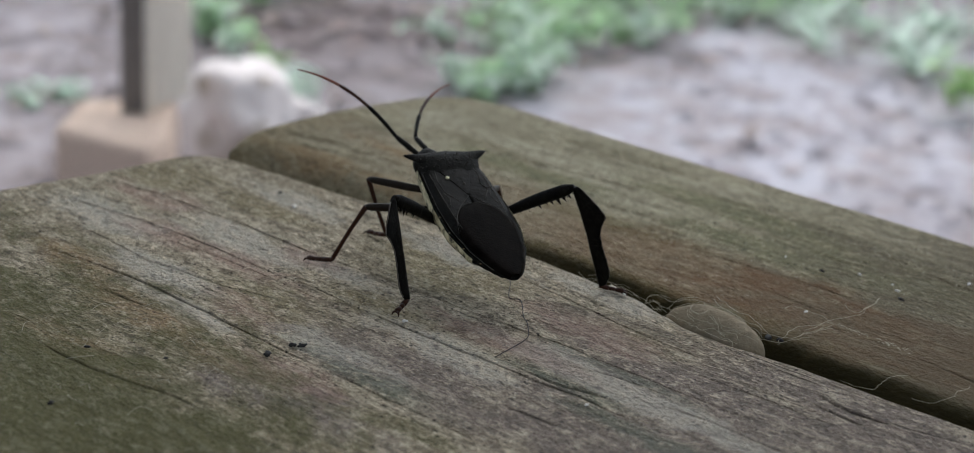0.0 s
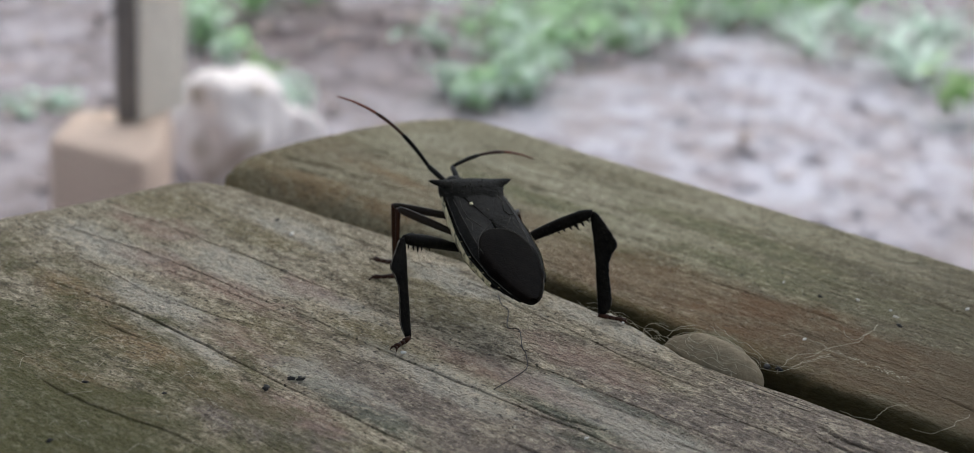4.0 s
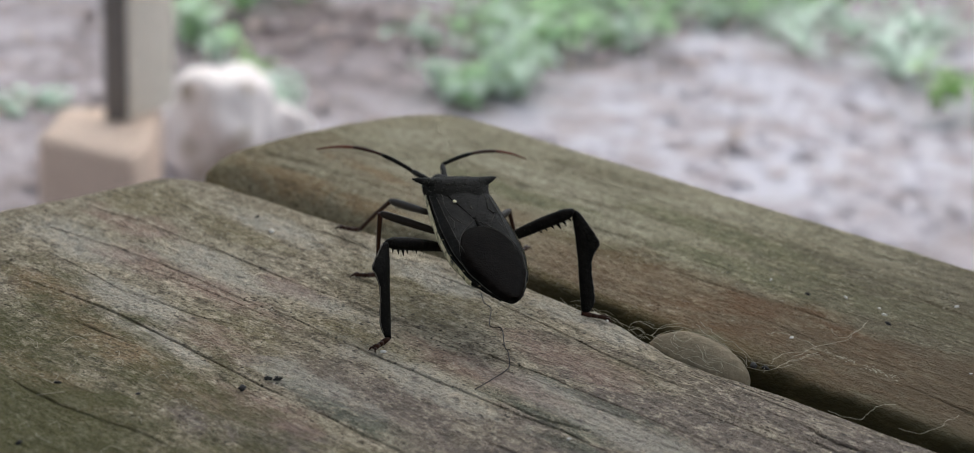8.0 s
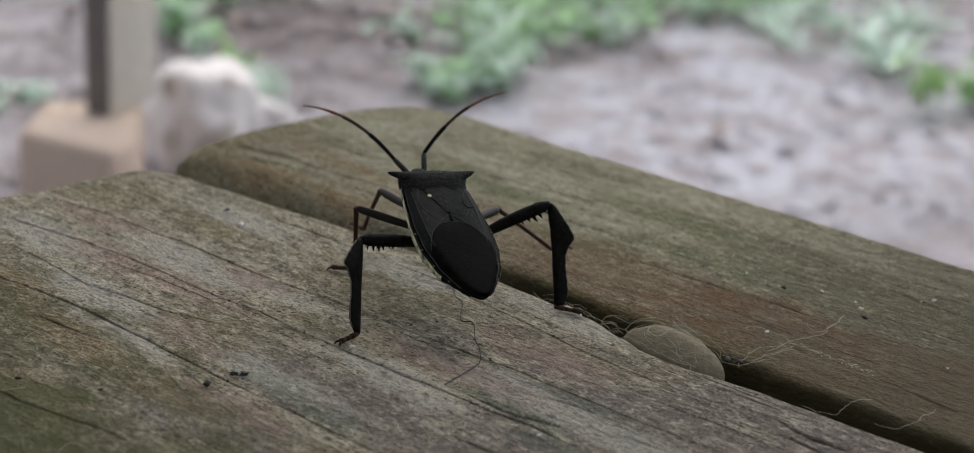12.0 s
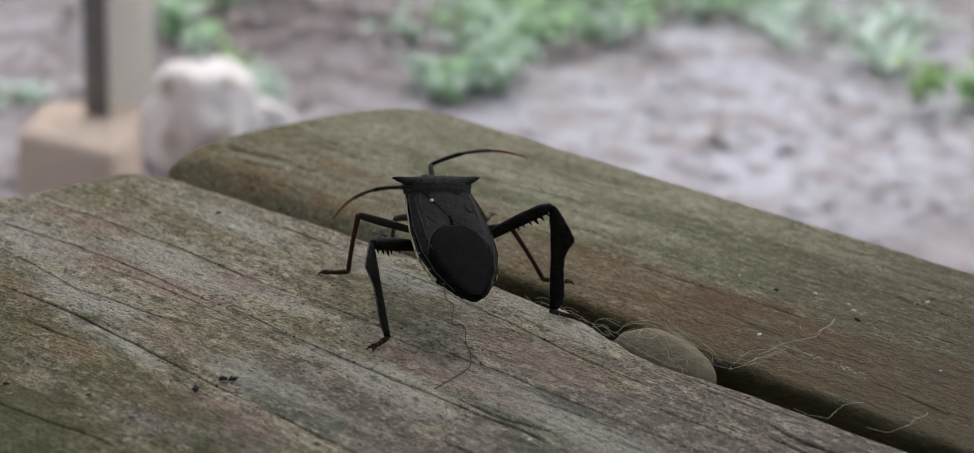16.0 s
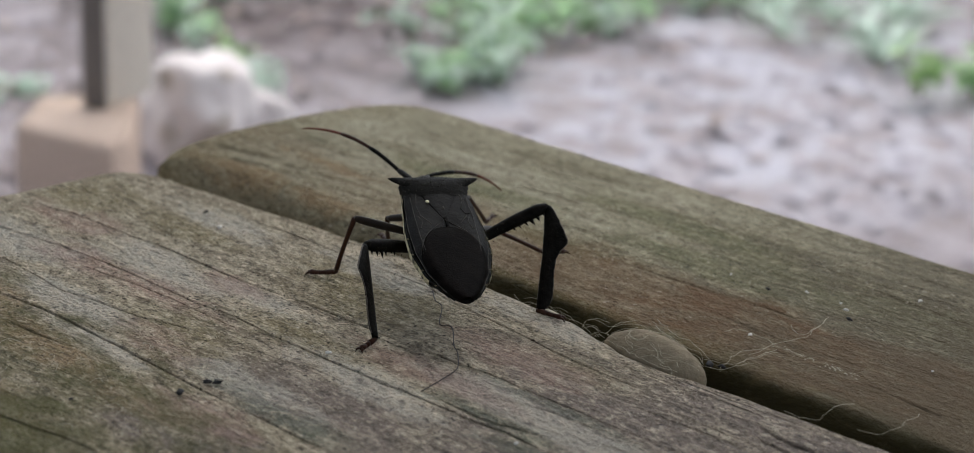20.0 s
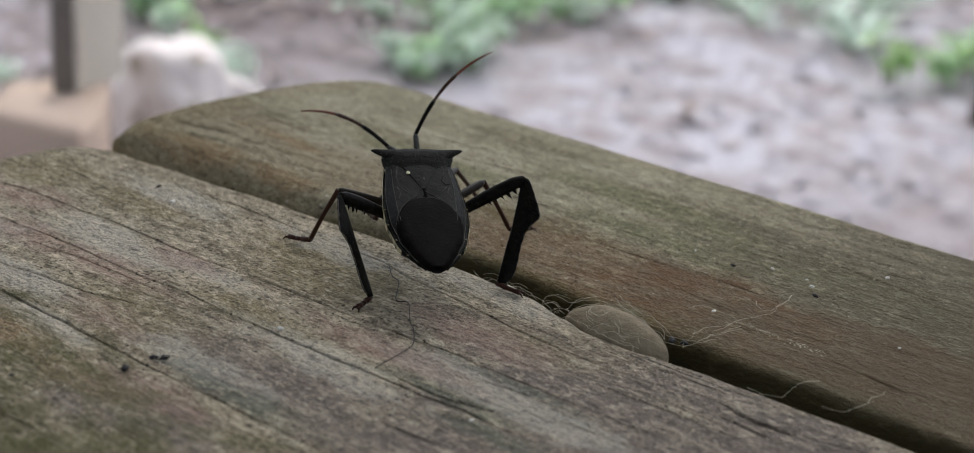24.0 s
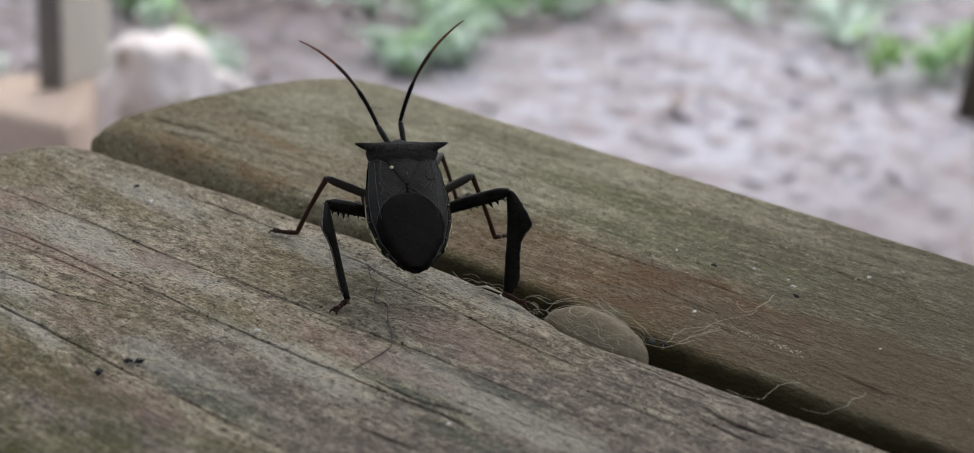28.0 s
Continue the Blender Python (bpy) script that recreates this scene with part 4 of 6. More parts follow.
def stone_material():
    m = Mat("pale_limestone", 0.9, 0.2)
    f = m.noise(11, 4, 0.6)
    c = m.mix(f, (0.68, 0.610, 0.575), (0.79, 0.722, 0.690))
    c = m.mix(m.ramp(m.noise(10, 2), (0.60, (0.0,)), (0.67, (0.7,))), c, (0.34, 0.27, 0.20))
    for place, size in (((-2.11, 1.386, -0.6), 0.030), ((-2.072, 1.383, -0.685), 0.034), ((-2.021, 1.463, -0.663), 0.014)):  # brown tone painted into the hollows, their shade included
        node = m.n.new("ShaderNodeVectorMath")
        node.operation = "DISTANCE"
        m.l.new(m.tc, node.inputs[0])
        node.inputs[1].default_value = place
        d = m.math("ADD", node.outputs["Value"], m.math("MULTIPLY", m.math("SUBTRACT", f, 0.5), 0.03))
        c = m.mix(m.ramp(d, (size * 0.5, (0.85,)), (size * 1.2, (0.0,))), c, (0.26, 0.205, 0.135))
    m.bump(f, 0.5, 0.02)
    return m.colour(c)


PALE_STONE = stone_material()


def turned(bm, at, rz):
    bmesh.ops.transform(bm, matrix=pose(*at, 0, 0, rz), verts=bm.verts)
    return bm


post = new("timber_post")
tagged(post, "pale timber post with a dark edge, on a block", "post")
POST_AT, POST_TURN = (-2.051, 1.273), 26
part("shaft", turned(box(-0.0225, 0.0225, -0.075, 0.075, GROUND + 0.15, 2.10, 0.004), (*POST_AT, 0), POST_TURN), POST_WOOD, post)
# thin dark strip added to give the narrow edge of the post its shade
part("shade_strip", turned(box(-0.021, 0.021, -0.083, -0.0752, GROUND + 0.152, 2.05, 0.002), (*POST_AT, 0), POST_TURN), SHADE_WOOD, post, "thin dark strip standing for the shaded post edge")
bm = bmesh.new()  # an offcut with one corner sawn away
rim = [[bm.verts.new((x, y, z)) for x, y in ((-2.015, 1.051), (-1.822, 1.103), (-1.869, 1.169), (-2.074, 1.331), (-2.144, 1.177))] for z in (GROUND - 0.01, GROUND + 0.1495)]
for k in range(5):
    bm.faces.new((rim[0][k], rim[0][(k + 1) % 5], rim[1][(k + 1) % 5], rim[1][k]))
bm.faces.new(rim[1])
bm.faces.new(list(reversed(rim[0])))
bmesh.ops.bevel(bm, geom=bm.edges[:], offset=0.014, segments=3, affect="EDGES", profile=0.5)
block = part("timber_block", bm, BLOCK_WOOD)
tagged(block, "short weathered timber block on the ground under the post", "block")


def boulder(radii, seed, n=3, rough=0.22, hollows=()):
    """A lump of stone or dirt. hollows: rows of direction, size and depth."""
    bm = bmesh.new()
    bmesh.ops.create_icosphere(bm, subdivisions=n, radius=1)
    for v in bm.verts:
        d = 1 + rough * noise.noise(v.co * 1.3 + Vector((seed, 0, 0))) + 0.08 * noise.noise(v.co * 3.1 + Vector((0, seed, 0)))
        q = max(abs(v.co.x), abs(v.co.y), abs(v.co.z)) ** 0.45
        d /= max(q, 0.5) if n > 2 else 1.0
        for hx, hy, hz, size, deep in hollows:
            d -= deep * math.exp(-((v.co - Vector((hx, hy, hz)).normalized()).length / size) ** 2)
        v.co = Vector((v.co.x * radii[0] * d, v.co.y * radii[1] * d, v.co.z * radii[2] * d))
    return bm


for (x, y, z, rx, ry, rz, seed, hollows) in (
        (-2.115, 1.475, GROUND + 0.085, 0.094, 0.096, 0.112, 2.0, ((0.47, -1.0, 0.66, 0.32, 0.40), (0.55, -0.88, -0.08, 0.34, 0.50), (0.9, -0.2, 0.3, 0.25, 0.15))),
        (-2.13, 1.60, GROUND + 0.035, 0.07, 0.07, 0.065, 5.0, ())):
    b = part("stone", turned(boulder((rx, ry, rz), seed, 4, 0.40, hollows), (x, y, z), 0), PALE_STONE)
    tagged(b, "pale rounded limestone boulder beside the post", "stone", "stones by the post")

# roof out of view, added to dim the sky light on the boards
roof = part("roof", box(-2.08, 2.2, -2.0, 1.30, 2.10, 2.18, 0), ROOF_MAT, smooth=False)
tagged(roof, "unseen dark board roof added to dim the sky light", "roof", kind="structure")
# posts out of view, added to carry it
for x, y in ((2.1, 1.2), (-1.98, -1.92), (2.1, -1.92)):
    p = new("timber_post")
    tagged(p, "unseen timber post added under a roof corner", "post")
    part("shaft", box(x - 0.045, x + 0.045, y - 0.045, y + 0.045, GROUND - 0.01, 2.10, 0.004), POST_WOOD, p)


# dry leaves and pale stone chips on the ground
def flake(x, y, z, size, tilt, turn, curl, longer=1.5):
    m = pose(x, y, z, tilt[0], tilt[1], turn)
    pts = [(-longer, 0, curl), (-0.4 * longer, -0.6, 0), (0.5 * longer, -0.5, 0.1 * curl), (longer, 0, curl), (0.5 * longer, 0.5, 0.1 * curl), (-0.4 * longer, 0.6, 0), (0, 0, -0.15)]
    v = [m @ (Vector(p) * size) for p in pts]
    return v, [(6, 0, 1), (6, 1, 2), (6, 2, 3), (6, 3, 4), (6, 4, 5), (6, 5, 0)]


def litter_material(name, *cols):
    m = Mat(name, 0.85, 0.2)
    stops = [(k / len(cols), c) for k, c in enumerate(cols)]
    c = m.ramp(m.random(True), *stops)
    m.n["Color Ramp"].color_ramp.interpolation = "CONSTANT"
    return m.colour(m.mix(m.math("MULTIPLY", m.noise(80, 3), 0.4), c, (0.24, 0.185, 0.165)))


rnd = random.Random(11)
sets = []
for _ in range(2600):
    x, y = rnd.uniform(-5.2, -0.6), rnd.uniform(0.9, 5.6)
    if (x + 1.42) ** 2 + (y - 2.5) ** 2 < 0.75 and rnd.random() < 0.96:
        continue
    sets.append(flake(x, y, GROUND + 0.03 * smooth_noise(x, y, 1.3, 1.3, 5) + 0.014, rnd.uniform(0.012, 0.03), (rnd.uniform(-12, 12), rnd.uniform(-12, 12)),
                      rnd.uniform(0, 360), rnd.uniform(-0.3, 0.7)))
litter = part_mesh("leaf_litter", mesh_from("leaf_litter", *join_data(*sets), False),
                   litter_material("dry_leaves", (0.40, 0.335, 0.32), (0.31, 0.24, 0.22), (0.46, 0.41, 0.415), (0.31, 0.25, 0.235), (0.42, 0.35, 0.31), (0.36, 0.31, 0.315)))
tagged(litter, "dry fallen leaves scattered over the soil", "leaf litter", kind="stuff")
sets = []
for _ in range(620):
    a, r = rnd.uniform(0, 6.28), 0.95 * math.sqrt(rnd.random())
    x, y = -1.42 + r * 0.85 * math.cos(a), 2.5 + r * math.sin(a)
    s = rnd.uniform(0.008, 0.028) * (1.1 - 0.5 * r)
    bl = blob((0, 0, 0), (s, s * rnd.uniform(0.6, 1.0), s * rnd.uniform(0.08, 0.16)), 7, 4)
    m = pose(x, y, GROUND + 0.03 * smooth_noise(x, y, 1.3, 1.3, 5) + s * 0.06 + 0.006, rnd.uniform(-15, 15), rnd.uniform(-15, 15), rnd.uniform(0, 360))
    sets.append(([m @ Vector(v) for v in bl[0]], bl[1]))
chips = part_mesh("stone_chips", mesh_from("stone_chips", *join_data(*sets), False),
                  litter_material("pale_stone_chips", (0.45, 0.415, 0.445), (0.42, 0.385, 0.41), (0.47, 0.438, 0.468), (0.42, 0.366, 0.378), (0.45, 0.394, 0.39)))
tagged(chips, "pale flat stone chips on bare ground", "gravel", kind="stuff")


def leaf_mesh(name, long, wide, droop):
    v = []
    for f, w in ((0, 0.04), (0.2, 0.6), (0.45, 1.0), (0.7, 0.8), (0.9, 0.35), (1.0, 0.02)):
        z = -droop * f * f * long
        v += [(-w * wide / 2, f * long, z + 0.12 * w * wide), (0, f * long, z), (w * wide / 2, f * long, z + 0.12 * w * wide)]
    f = []
    for k in range(5):
        for j in (0, 1):
            a = 3 * k + j
            f.append((a, a + 1, a + 4, a + 3))
    return mesh_from(name, v, f)


def leaf_material(name, col):
    m = Mat(name, 0.5, 0.35)
    c = m.mix(m.random(), tuple(v * 0.8 for v in col), tuple(min(0.9, v * 1.25) for v in col))
    c = m.mix(m.math("MULTIPLY", m.noise(70, 3), 0.35), c, tuple(v * 0.7 for v in col))
    thin = m.n.new("ShaderNodeBsdfTranslucent")
    m.l.new(c, thin.inputs["Color"])
    both = m.n.new("ShaderNodeMixShader")
    both.inputs[0].default_value = 0.6
    m.l.new(m.b.outputs[0], both.inputs[1])
    m.l.new(thin.outputs[0], both.inputs[2])
    m.l.new(both.outputs[0], m.n["Material Output"].inputs["Surface"])
    return m.colour(c)


LEAF_MATS = {"fresh": leaf_material("fresh_leaf", (0.54, 0.74, 0.44)), "grey": leaf_material("greyish_leaf", (0.64, 0.78, 0.63)),
             "deep": leaf_material("deep_green_leaf", (0.44, 0.65, 0.35)), "lime": leaf_material("lime_leaf", (0.44, 0.62, 0.28))}
STEM = plain("green_stem", (0.12, 0.17, 0.07), 0.6, 0.3, 0.3, 60)
LEAF_MESHES = {}
for kind, mat in LEAF_MATS.items():
    for wide_kind, (long, wide, droop) in {"broad": (0.040, 0.026, 0.30), "slim": (0.13, 0.014, 0.5)}.items():
        me = leaf_mesh("leaf", long, wide, droop)
        me.materials.append(mat)
        LEAF_MESHES[kind, wide_kind] = me


def weed(x, y, height, spread, count, kind, shape, label, seed):
    """A low plant: a few bent stems with leaves along them."""
    rn = random.Random(seed)
    plant = new("weed_plant")
    plant.location = (x, y, GROUND + 0.01)
    tagged(plant, label, "plant", "low plants in the yard")
    count = int(count * 2.2)
    stems = max(3, count // 12)
    for s in range(stems):
        a = rn.uniform(0, 6.28)
        tip = Vector((spread * math.cos(a) * rn.uniform(0.2, 1), spread * math.sin(a) * rn.uniform(0.2, 1), height * rn.uniform(0.6, 1)))
        pts = [Vector((tip.x * f * f, tip.y * f * f, tip.z * f)) + Vector((0.012 * math.cos(a + s), 0.012 * math.sin(a + s), 0)) for f in (0, 0.3, 0.6, 0.85, 1)]
        part_mesh("stem", mesh_from("stem", *tube(pts, [0.004, 0.0036, 0.003, 0.0024, 0.0015], 6)), STEM, plant)
        for k in range(count // stems):
            f = rn.uniform(0.25, 1.0) if shape == "broad" else rn.uniform(0.0, 0.4)
            p = Vector((tip.x * f * f, tip.y * f * f, tip.z * f))
            ob = new("leaf", LEAF_MESHES[kind, shape])
            ob.parent = plant
            k2 = rn.uniform(0.7, 1.35)
            ob.matrix_basis = Matrix.Translation(p) @ Euler((rn.uniform(-0.5, 0.9) if shape == "broad" else rn.uniform(0.5, 1.3), rn.uniform(-0.5, 0.5), rn.uniform(0, 6.28))).to_matrix().to_4x4() @ Matrix.Diagonal((k2, k2, k2, 1))
    return plant


GREEN = "low leafy green weed growing from bare soil"
PALE = "pale green leafy weed beside stones"
TUFT = "pale green tuft of grass"
SEED = "small lime-green seedling on bare soil"
rnd = random.Random(19)
# beds: from x, y to x, y, half width, plants, height, spread, leaves, kinds, shape, label
for xa, ya, xb, yb, half, plants, high, wide, leaves, kinds, shape, label in (
        (-3.24, 2.22, -2.74, 1.93, 0.03, 9, 0.12, 0.09, 12, ("grey", "fresh"), "broad", GREEN),
        (-2.62, 1.94, -2.60, 1.93, 0.00, 1, 0.06, 0.04, 14, ("lime",), "broad", SEED),
        (-2.48, 1.88, -2.34, 1.78, 0.03, 3, 0.05, 0.09, 8, ("grey",), "broad", PALE),
        (-2.56, 1.31, -2.64, 1.49, 0.03, 3, 0.04, 0.10, 8, ("grey",), "broad", PALE),
        (-2.13, 2.14, -2.36, 2.48, 0.08, 13, 0.11, 0.15, 12, ("grey", "fresh", "grey"), "broad", PALE),
        (-2.50, 2.56, -2.34, 3.00, 0.16, 16, 0.12, 0.20, 12, ("fresh", "grey"), "broad", GREEN),
        (-2.66, 2.92, -2.42, 3.98, 0.18, 38, 0.14, 0.26, 13, ("fresh", "grey", "fresh"), "broad", GREEN),
        (-2.14, 3.34, -1.96, 3.90, 0.14, 9, 0.07, 0.22, 7, ("grey",), "slim", TUFT),
        (-1.84, 3.50, -1.70, 3.22, 0.06, 3, 0.04, 0.14, 8, ("grey",), "slim", TUFT),
        (-1.46, 3.04, -1.44, 3.42, 0.05, 5, 0.12, 0.12, 14, ("lime", "fresh"), "broad", GREEN),
        (-3.22, 2.42, -3.46, 2.70, 0.08, 6, 0.12, 0.17, 14, ("deep",), "broad", GREEN)):
    for k in range(plants):
        f = (k + 0.5) / plants
        weed(xa + (xb - xa) * f + rnd.uniform(-half, half), ya + (yb - ya) * f + rnd.uniform(-half, half), high * rnd.uniform(0.6, 1.15), wide * rnd.uniform(0.7, 1.2),
             leaves, kinds[k % len(kinds)], shape, label, rnd.randrange(9999))

BARK = plain("dark_bark", (0.075, 0.066, 0.050), 0.9, 0.1, 0.4, 60, 0.6, 0.004)
sapling = new("sapling")
tagged(sapling, "slim dark-barked sapling growing in the yard", "sapling")
part_mesh("trunk", mesh_from("trunk", *tube([(-1.227 + 0.03 * f, 2.968, GROUND - 0.02 + 1.6 * f) for f in (0, 0.1, 0.3, 0.6, 1.0)], [0.034, 0.026, 0.023, 0.020, 0.012], 10)), BARK, sapling)

# ---- small things on the boards ----
SILK = plain("silk_thread", (0.46, 0.41, 0.29), 0.6, 0.3, 0.2, 900)
SAC = plain("felted_silk", (0.262, 0.214, 0.145), 0.9, 0.1, 0.45, 800, 0.9, 0.0005)
CRUMB = plain("black_crumb", (0.022, 0.020, 0.018), 0.7, 0.3, 0.5, 1500, 0.5, 0.0002)
CHALK = plain("white_speck", (0.80, 0.77, 0.70), 0.7, 0.2, 0.1, 900)
HAIR = plain("dark_hair", (0.030, 0.020, 0.014), 0.5, 0.3, 0.2, 900)

sac = []
for k in range(29):
    f = k / 28
    r = math.sin(math.pi * (0.012 + 0.97 * f) ** 1.05) ** 0.48
    ring = []
    for j in range(26):
        b = 2 * math.pi * j / 26
        wob = 1 + 0.05 * smooth_noise(f * 5, b, 1.3, 1.5, 8) + 0.03 * smooth_noise(f * 9, b, 2.3, 2.5, 3)
        ring.append((-0.10 + 1.36 * f, -0.02 - 0.03 * f + 0.27 * r * math.cos(b) * wob, -0.16 + (0.35 if math.sin(b) > 0 else 0.38) * r * math.sin(b) * wob))
    sac.append(ring)
egg = part_mesh("egg_sac", mesh_from("egg_sac", *scaled(loft(sac))), SAC)
tagged(egg, "grey felted silk egg sac wedged in the gap", "egg sac")


def thread(points, radius, wig=0.0):
    """A thin line through points, smoothed."""
    fine = []
    for i in range(len(points) - 1):
        p0, p1, p2, p3 = (Vector(points[max(0, min(len(points) - 1, i + d))]) for d in (-1, 0, 1, 2))
        for q in range(6):
            t = q / 6
            fine.append(0.5 * ((2 * p1) + (p2 - p0) * t + (2 * p0 - 5 * p1 + 4 * p2 - p3) * t * t + (3 * p1 - p0 - 3 * p2 + p3) * t ** 3))
    fine.append(Vector(points[-1]))
    fine = [p + wig * Vector((smooth_noise(p.x, p.y, 9, 9, 1), smooth_noise(p.x, p.y, 9, 9, 2), 0.3 * smooth_noise(p.x, p.y, 9, 9, 3))) for p in fine]
    return tube(fine, [radius] * len(fine), 5)


web = [
    [(1.22, 0.01, 0.02), (1.42, 0.13, 0.02), (1.40, 0.47, 0.02), (1.48, 1.03, 0.02)],
    [(1.40, 0.43, 0.02), (1.46, 0.69, 0.02), (1.53, 0.98, 0.02)],
    [(1.10, 0.18, 0.02), (1.40, 0.29, 0.02), (1.52, 0.49, 0.02)],
    [(1.36, 0.65, 0.02), (1.41, 1.28, 0.02), (1.48, 1.57, 0.02), (1.36, 2.27, 0.02)],
    [(1.19, 1.75, 0.02), (1.44, 1.61, 0.02), (1.36, 2.31, 0.02)],
    [(0.81, 0.96, 0.02), (0.83, 1.13, 0.02), (1.07, 1.15, 0.02), (1.41, 1.14, 0.02)],
    [(2.38, -0.25, 0.02), (2.60, -0.26, 0.02), (2.75, -0.14, 0.02), (2.68, 0.23, 0.02), (2.77, 0.46, 0.02)],
    [(3.12, -0.03, 0.02), (3.31, 0.02, 0.02), (3.37, 0.28, 0.02), (3.35, 0.75, 0.02)],
    [(1.39, 0.00, 0.02), (1.30, 0.30, 0.02), (1.25, 0.65, 0.02), (1.38, 0.93, 0.02)],
]
web += [
    [(0.12, 0.56, 0.03), (0.67, 0.11, 0.12), (1.04, 0.07, 0.12), (1.21, 0.02, 0.03)],
    [(0.11, 0.64, 0.03), (0.64, 0.27, 0.12), (1.00, 0.18, 0.12), (1.17, 0.19, 0.03)],
    [(-0.26, -0.29, 0.03), (-0.24, -0.16, 0.12), (0.04, -0.11, 0.12), (0.07, 0.14, 0.12), (0.20, 0.30, 0.03)],
    [(-0.01, -0.15, 0.03), (0.01, 0.04, 0.12), (-0.02, 0.44, 0.03)],
    [(0.15, -0.06, 0.03), (0.56, -0.32, 0.12), (0.93, -0.25, 0.12), (1.29, -0.15, 0.03)],
    [(0.22, -0.30, 0.03), (0.72, -0.53, 0.12), (1.00, -0.57, 0.12), (1.14, -0.34, 0.03)],
]
web += [
    [(0.12, -0.97, 0.01), (0.40, -0.89, 0.04), (0.69, -0.92, 0.04), (0.83, -0.82, 0.01)],
    [(0.18, -0.94, 0.01), (0.48, -0.87, 0.04), (0.56, -0.73, 0.01)],
    [(0.36, -0.22, 0.01), (0.57, -0.18, 0.04), (0.87, -0.24, 0.01)],
    [(-1.06, -0.79, 0.01), (-0.68, -1.00, 0.04), (-0.45, -0.84, 0.01)],
    [(-1.48, -0.05, 0.01), (-1.01, -0.35, 0.04), (-0.76, -0.25, 0.01)],
    [(-0.82, -0.01, 0.01), (-0.48, -0.14, 0.04), (-0.16, -0.24, 0.01)],
    [(0.09, -0.50, 0.01), (0.43, -0.71, 0.04), (0.72, -0.74, 0.01)],
    [(-1.60, -0.53, 0.01), (-1.20, -0.75, 0.04), (-0.97, -0.98, 0.01)],
]
rnd = random.Random(21)
for _ in range(34):
    x, y = rnd.uniform(-1.5, 1.2), rnd.uniform(-0.4, 0.02)
    a, l = rnd.uniform(-0.7, 0.9), rnd.uniform(0.12, 0.4)
    web.append([(x, y, 0.012), (x + l * 0.5 * math.cos(a), y + l * 0.5 * math.sin(a) * 0.6, 0.05), (x + l * math.cos(a), y + l * math.sin(a) * 0.6, 0.012)])
for _ in range(22):  # threads spun over the sac
    f, b0 = rnd.uniform(0.05, 0.75), rnd.uniform(0.5, 2.6)
    line = []
    for q in range(5):
        g, b = min(0.97, f + 0.06 * q), b0 + 0.22 * math.sin(q * 1.3 + f * 20)
        r = math.sin(math.pi * (0.012 + 0.97 * g) ** 1.05) ** 0.48
        line.append((-0.10 + 1.36 * g, -0.02 - 0.03 * g + 0.275 * r * math.cos(b), -0.155 + 0.355 * r * math.sin(b)))
    web.append(line)
silk = part_mesh("silk_threads", mesh_from("silk_threads", *scaled(join_data(*[thread(p, 0.0023, 0.05) for p in web]))), SILK)
tagged(silk, "tangle of pale silk threads over the gap", "silk", kind="stuff")
fuzz = []
for _ in range(34):
    x, y = rnd.gauss(-2.9, 1.1), rnd.gauss(-5.6, 0.6)
    a, l = rnd.uniform(0, 6.28), rnd.uniform(0.1, 0.28)
    fuzz.append(thread([(x, y, 0.01), (x + l * 0.5 * math.cos(a), y + l * 0.5 * math.sin(a), 0.045), (x + l * math.cos(a + 0.5), y + l * math.sin(a + 0.5), 0.01)], 0.0026))
fibres = part_mesh("plant_fibres", mesh_from("plant_fibres", *scaled(join_data(*fuzz))), SILK)
tagged(fibres, "fine pale plant fibres lying on the mossy board", "fibres", kind="stuff")

rnd = random.Random(33)
dust = []
for _ in range(90):
    f = rnd.random()
    r = rnd.uniform(0.003, 0.009)
    v, q = blob((0, 0, 0), (r * rnd.uniform(1, 2.2), r, r * 0.5), 6, 3)
    cx, cy = 1.45 + 1.0 * f + rnd.gauss(0, 0.05), 1.13 - 0.02 * f + rnd.gauss(0, 0.03)
    dust.append(([(x + cx, y + cy, z + 0.005) for x, y, z in v], q))
crust = part_mesh("dust_streak", mesh_from("dust_streak", *scaled(join_data(*dust))), SILK)
tagged(crust, "thin pale streak of dried silk and dust on the board", "dust", kind="stuff")

hair = part_mesh("hair", mesh_from("hair", *scaled(thread([(-2.18, -0.74, 0.02), (-1.94, -0.93, 0.02), (-1.75, -1.01, 0.02), (-1.40, -1.39, 0.02), (-1.25, -1.35, 0.02), (-0.88, -1.69, 0.02),
                                                     (-0.74, -1.78, 0.02), (-0.49, -2.02, 0.02), (-0.41, -2.18, 0.015), (-0.33, -2.57, 0.012), (-0.30, -2.74, 0.010)], 0.0060))), HAIR)
tagged(hair, "single dark crooked hair lying on the board", "hair")


def crumb(x, y, size, seed):
    bm = boulder((size * 1.1 * K, size * 0.6 * K, size * 0.5 * K), seed, 2, 0.6)
    bmesh.ops.transform(bm, matrix=pose(x * K, y * K, size * 0.38 * K, 0, 0, seed * 40), verts=bm.verts)
    return bm


